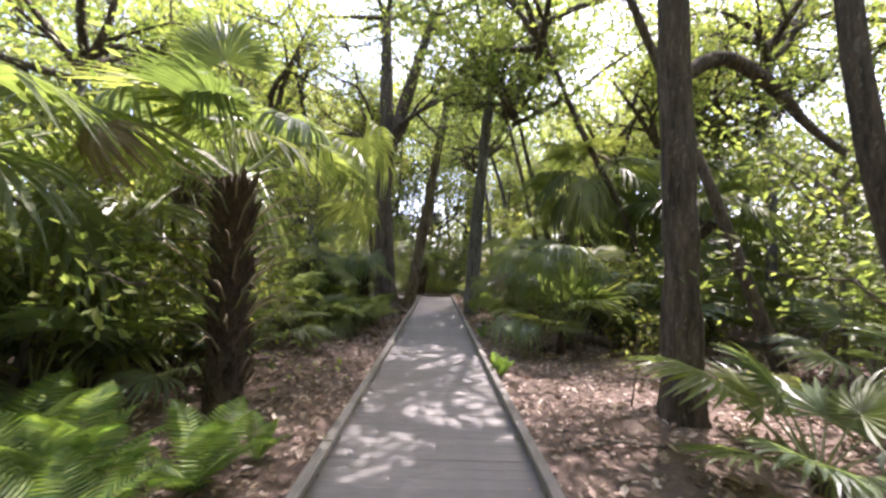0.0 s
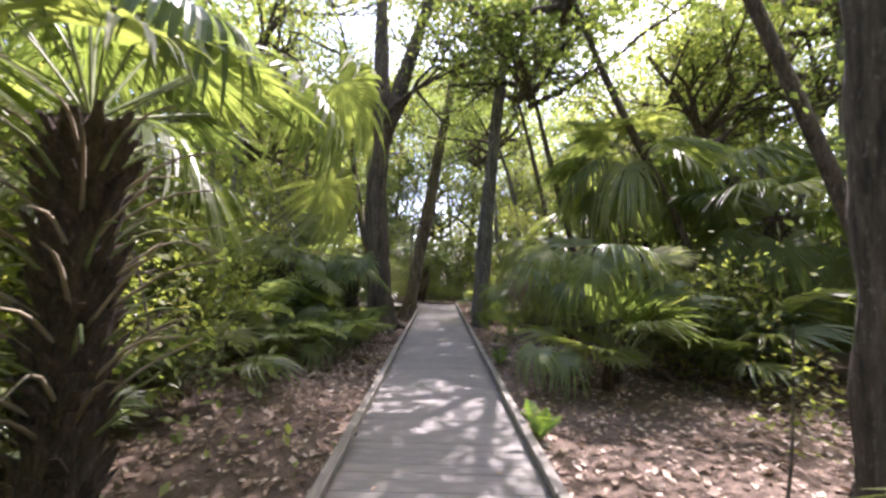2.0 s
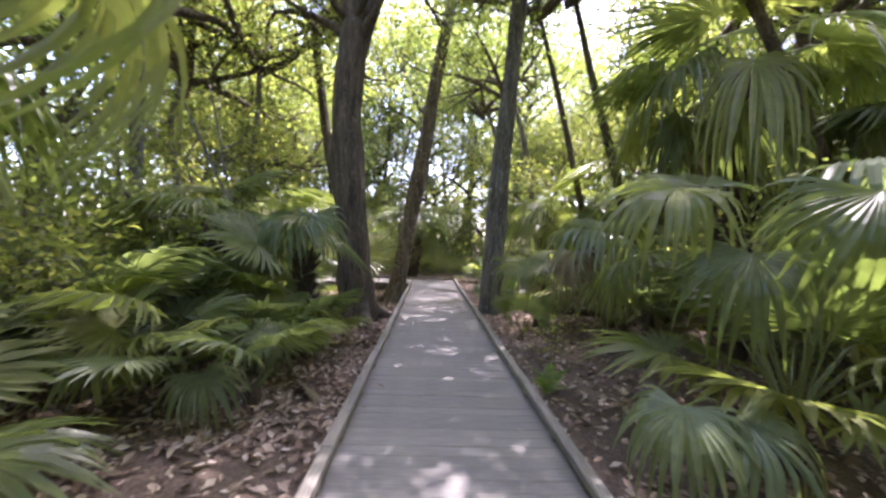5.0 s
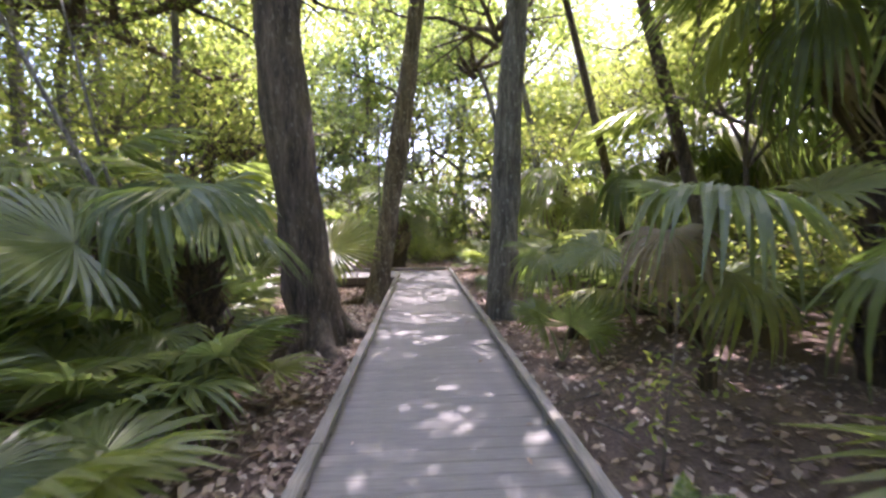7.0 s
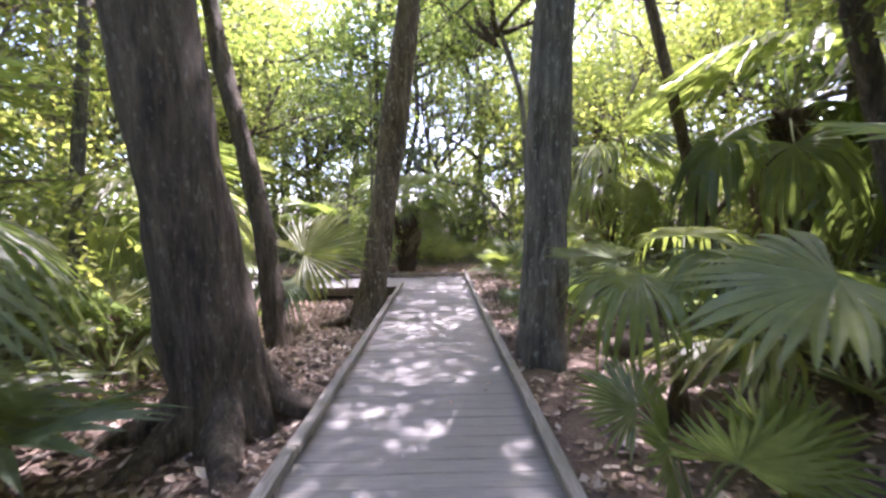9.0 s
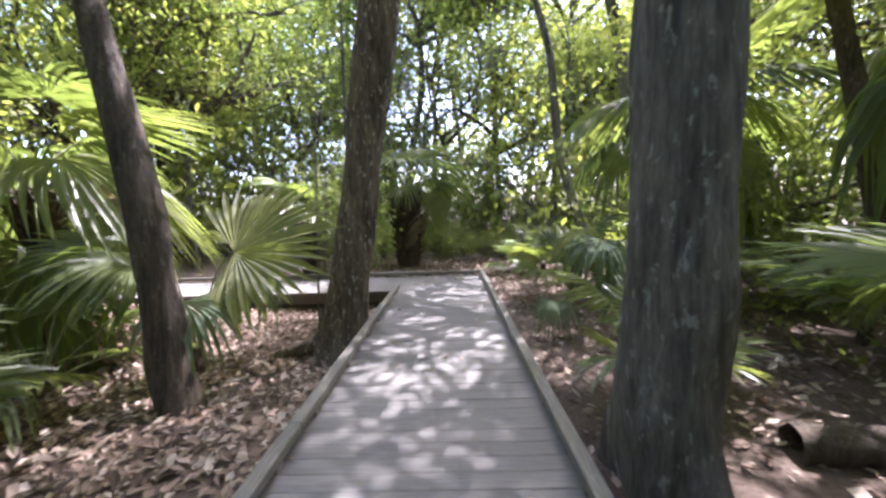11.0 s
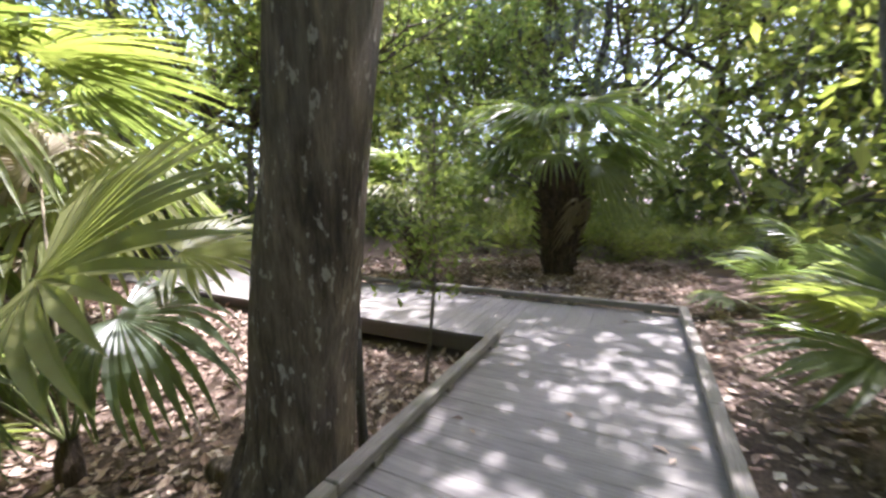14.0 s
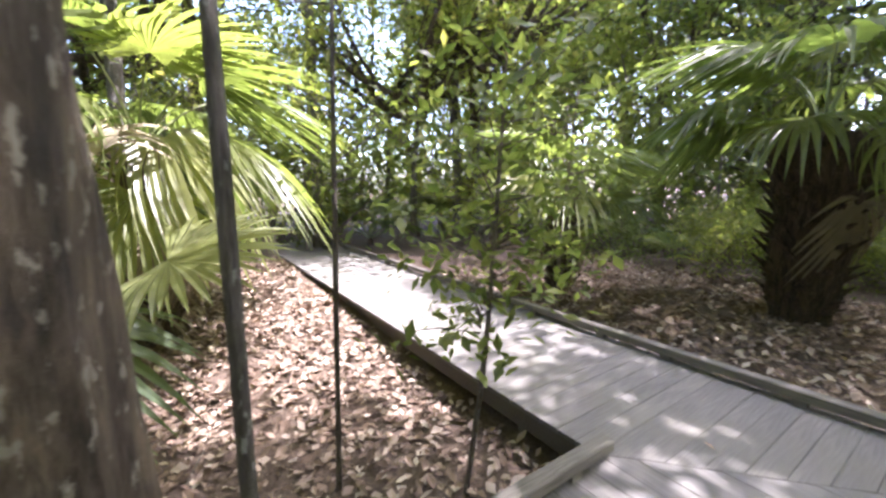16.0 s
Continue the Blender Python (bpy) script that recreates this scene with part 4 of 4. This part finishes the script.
def crooked_oak(x, y, height, r, limbs, seed):
    """An oak with bare, twisting limbs, and grey moss hanging from them."""
    rnd = random.Random(seed)
    t = thing("oak_tree", (x, y, gz(x, y) - 0.1), "crooked live oak with twisting bare limbs and hanging moss", "tree", "crooked oaks")
    top = Vector((rnd.uniform(-0.8, 0.8), 0, height))
    v, f = tube(bend([(0, 0, 0), top * 0.5 + Vector((rnd.uniform(-0.4, 0.4), 0, 0)), top], [r * 1.2, r, r * 0.8], 10), 10, 0.2, seed)
    piece("trunk", mesh_of("trunk", v, f, [OAK], None, True), t)
    ends, strands = [], ([], [])
    for i in range(limbs):
        d = Vector((math.cos(i * 2.4 + seed), 0.5 * math.sin(i * 2.4 + seed), rnd.uniform(0.25, 0.9))).normalized()
        p, pts, chunks = top - Vector((0, 0, rnd.uniform(0, 0.3) * height)), [], []
        for k in range(7):
            pts.append(p.copy())
            d = (d + Vector((rnd.gauss(0, 0.55), rnd.gauss(0, 0.3), rnd.gauss(0.05, 0.45)))).normalized()
            p = p + d * rnd.uniform(0.6, 1.0)
            if k > 2:
                grow(rnd, p, d + Vector((rnd.gauss(0, 0.8), 0, rnd.gauss(0, 0.6))), 1.3, r * 0.2, 1, ends, chunks)
        pts.append(p)
        chunks.append(tube(bend(pts, [r * 0.55 * (1 - 0.1 * k) for k in range(8)], 28), 7))
        v, f = join(chunks)
        piece("limb", mesh_of("limb", v, f, [OAK], None, True), t)
    for e in ends[::2]:
        for _ in range(5):
            q, ln, o = e + Vector((rnd.gauss(0, 0.15), rnd.gauss(0, 0.15), 0)), rnd.uniform(0.3, 1.0), len(strands[0])
            w = Vector((rnd.uniform(0.005, 0.015), rnd.uniform(-0.01, 0.01), 0))
            strands[0].extend([q - w, q + w, q + w * 1.5 - Vector((rnd.gauss(0, 0.04), 0, ln * 0.6)), q - Vector((0, 0, ln)), q - w * 1.5 - Vector((rnd.gauss(0, 0.04), 0, ln * 0.6))])
            strands[1].append((o, o + 1, o + 2, o + 3, o + 4))
    piece("hanging_moss", mesh_of("hanging_moss", *strands, [MOSS]), t, None, "grey-green hanging moss")["kind"] = "stuff"
    v, f = leaf_cloud(rnd, ends, 6, 0.2, 0.5)
    piece("foliage", mesh_of("foliage", v, f, [BROAD]), t)["kind"] = "stuff"


for i, (x, y, h, r, n) in enumerate(((1.5, 29.0, 5.0, 0.22, 6), (-3.0, 30.5, 5.5, 0.22, 6), (5.5, 29.5, 5.0, 0.20, 6), (10.0, 22.0, 4.2, 0.2, 5), (8.8, 15.0, 3.8, 0.17, 5))):
    crooked_oak(x, y, h, r, n, 1100 + i)


# ---- litter ----
def litter(name, count, boxes, size, mat, label, seed):
    rnd = random.Random(seed)
    verts, faces = [], []
    for _ in range(count):
        x0, x1, y0, y1 = rnd.choice(boxes)
        x, y = rnd.uniform(x0, x1), rnd.uniform(y0, y1)
        z = gz(x, y) + rnd.uniform(0.004, 0.03)
        a, s = rnd.uniform(0, 6.28), size * rnd.uniform(0.6, 1.4)
        d = Vector((math.cos(a), math.sin(a), rnd.gauss(0, 0.25)))
        w = Vector((-math.sin(a), math.cos(a), rnd.gauss(0, 0.35))) * 0.3
        p, curl = Vector((x, y, z)), Vector((0, 0, rnd.uniform(0.0, 0.25) * s))
        o = len(verts)
        verts += [p, p + d * s * 0.5 + w * s + curl, p + d * s + curl, p + d * s * 0.5 - w * s + curl, p + d * s * 0.5]
        faces += [(o, o + 4, o + 1), (o + 4, o + 2, o + 1), (o, o + 3, o + 4), (o + 3, o + 2, o + 4)]
    return tagged(new(name, mesh_of(name, verts, faces, [mat])), label, "leaf litter", kind="stuff")


litter("leaf_litter", 62000, [(-4.5, -0.93, -4, 16.88), (0.95, 4.5, -4, 20), (-4.5, -0.93, 5, 16.88), (-6, 1.5, 18.5, 23), (4.5, 7.5, 0, 7), (-9, -4.5, 13, 16.8)], 0.085, LITTER, "dry brown and pinkish fallen leaves on the ground", 7)


def sticks(count, seed):
    rnd = random.Random(seed)
    for i in range(count):
        x, y = rnd.choice((-1, 1)) * rnd.uniform(1.2, 3.5), rnd.uniform(-3, 16)
        ln, a = rnd.uniform(0.3, 1.1), rnd.uniform(0, 6.28)
        z = gz(x, y) + 0.012
        v, f = tube(bend([(0, 0, 0), (ln * 0.5, rnd.uniform(-0.05, 0.05), 0.012), (ln, 0, 0.0)], [0.010, 0.008, 0.004], 5), 5)
        ob = new("fallen_stick", mesh_of("fallen_stick", v, f, [TWIG], None, True))
        ob.matrix_world = pose(x, y, z, 0, 0, math.degrees(a))
        tagged(ob, "dry grey stick lying on the leaf litter", "stick", "fallen sticks")


sticks(60, 3)


def fallen_log(x0, y0, x1, y1, r, label, seed, mat):
    ln = math.hypot(x1 - x0, y1 - y0)
    v, f = tube(bend([(0, 0, 0), (ln * 0.4, 0.06, 0.02), (ln * 0.7, -0.05, 0.01), (ln, 0, 0)], [r, r * 0.95, r * 0.85, r * 0.7], 14), 12, 0.25, seed)
    ob = new("fallen_log", mesh_of("fallen_log", v, f, [mat], None, True))
    ob.matrix_world = pose(x0, y0, gz((x0 + x1) / 2, (y0 + y1) / 2) + r * 0.6, 0, 0, math.degrees(math.atan2(y1 - y0, x1 - x0)))
    return tagged(ob, label, "log")


fallen_log(2.3, 12.0, 5.2, 11.4, 0.12, "dark fallen log lying on the leaf litter", 1, OAK)
fallen_log(-4.3, 9.2, -2.7, 10.0, 0.035, "grey fallen branch beside a big oak", 2, TWIG)
fallen_log(-4.0, 10.2, -2.8, 9.5, 0.03, "grey fallen branch beside a big oak", 3, TWIG)
fallen_log(-3.9, 13.2, -1.9, 14.0, 0.022, "long pale fallen palm stalk on the ground", 4, TWIG)
fallen_log(1.4, 0.3, 2.6, 0.5, 0.02, "pale fallen branch on the leaf litter", 5, TWIG)

# ---- fallen leaves on the deck ----
def fallen_leaf(seed):
    rnd = random.Random(seed)
    s = 0.075
    v = [(0, 0, 0.004), (s * 0.5, s * 0.2, 0.014), (s, 0, 0.006), (s * 0.5, -s * 0.2, 0.012), (s * 0.5, 0, 0.003), (-s * 0.3, 0, 0.003)]
    return mesh_of("fallen_leaf", v, [(0, 4, 1), (4, 2, 1), (0, 3, 4), (3, 2, 4), (5, 0, 4)], [LITTER])


dry = fallen_leaf(1)
rnd2 = random.Random(21)
for i in range(46):
    side = rnd2.choice((-1, 1))
    x, y = (side * rnd2.uniform(0.45, 0.78), rnd2.uniform(-2, 16.5)) if i % 3 else (rnd2.uniform(-0.7, 0.7), rnd2.uniform(10, 18))
    ob = new("fallen_leaf", dry)
    ob.matrix_world = Matrix.LocRotScale((x, y, 0.001), Euler((0, 0, rnd2.uniform(0, 6.28))), (rnd2.uniform(0.7, 1.3),) * 3)
    tagged(ob, "dry brown fallen leaf on the grey deck", "leaf", "fallen leaves on the deck")

# ---- deck boards ----
def mitred(corners, mat):
    """A board with slanted ends: four corners in plan, chamfered along its top."""
    c = sum((Vector((*p, 0)) for p in corners), Vector()) / 4
    low = [Vector((*p, -0.04)) - c for p in corners]
    mid = [v + Vector((0, 0, 0.036)) for v in low]
    top = [v * 1 + (-(v - Vector((0, 0, v.z))).normalized() * 0.003) + Vector((0, 0, 0.038)) for v in low]
    faces = [(3, 2, 1, 0), (8, 9, 10, 11)] + [(i, (i + 1) % 4, 4 + (i + 1) % 4, 4 + i) for i in range(4)] + [(4 + i, 4 + (i + 1) % 4, 8 + (i + 1) % 4, 8 + i) for i in range(4)]
    return mesh_of("board", low + mid + top, faces, [mat]), c


board = box_mesh("board", 2 * HALF + 0.16, STEP - 0.003, 0.038, DECK, 0.002)
edge, G = HALF + 0.08, 0.0015
y = START
while y + STEP / 2 < NEAR:
    piece("board", board, main_deck, pose(random.uniform(-0.006, 0.006), y, -0.04 + random.uniform(-0.0015, 0.0015), 0, 0, random.uniform(-0.08, 0.08)))
    y += STEP
Y0, Y1 = y - STEP / 2, FAR + 0.09
slope = (Y1 - Y0) / (2 * edge)
ya = Y0
while ya < Y1 - 0.02:
    yb = min(ya + STEP, Y1)
    xa, xb = -edge + (ya - Y0) / slope + 0.004, min(-edge + (yb - Y0) / slope + 0.004, edge - 0.01)
    me, c = mitred([(xa, ya + G), (edge, ya + G), (edge, yb - G), (xb, yb - G)], DECK)
    piece("board", me, main_deck, pose(c.x, c.y, random.uniform(-0.0015, 0.0015)))
    ya = yb
xa = edge
while xa > -edge + 0.02:
    xb = max(xa - STEP, -edge)
    ua, ub = min(Y0 + (xa + edge) * slope + 0.004, Y1 - 0.01), Y0 + (xb + edge) * slope + 0.004
    me, c = mitred([(xb + G, ub), (xa - G, ua), (xa - G, Y1), (xb + G, Y1)], DECK_CROSS)
    piece("board", me, cross_deck, pose(c.x, c.y, random.uniform(-0.0015, 0.0015)))
    xa = xb
board_c = box_mesh("board", STEP - 0.003, Y1 - Y0, 0.038, DECK_CROSS, 0.002)
x = -edge - STEP / 2
while x > CROSS_END:
    piece("board", board_c, cross_deck, pose(x, (Y0 + Y1) / 2, -0.04 + random.uniform(-0.0015, 0.0015), 0, 0, random.uniform(-0.08, 0.08)))
    x -= STEP
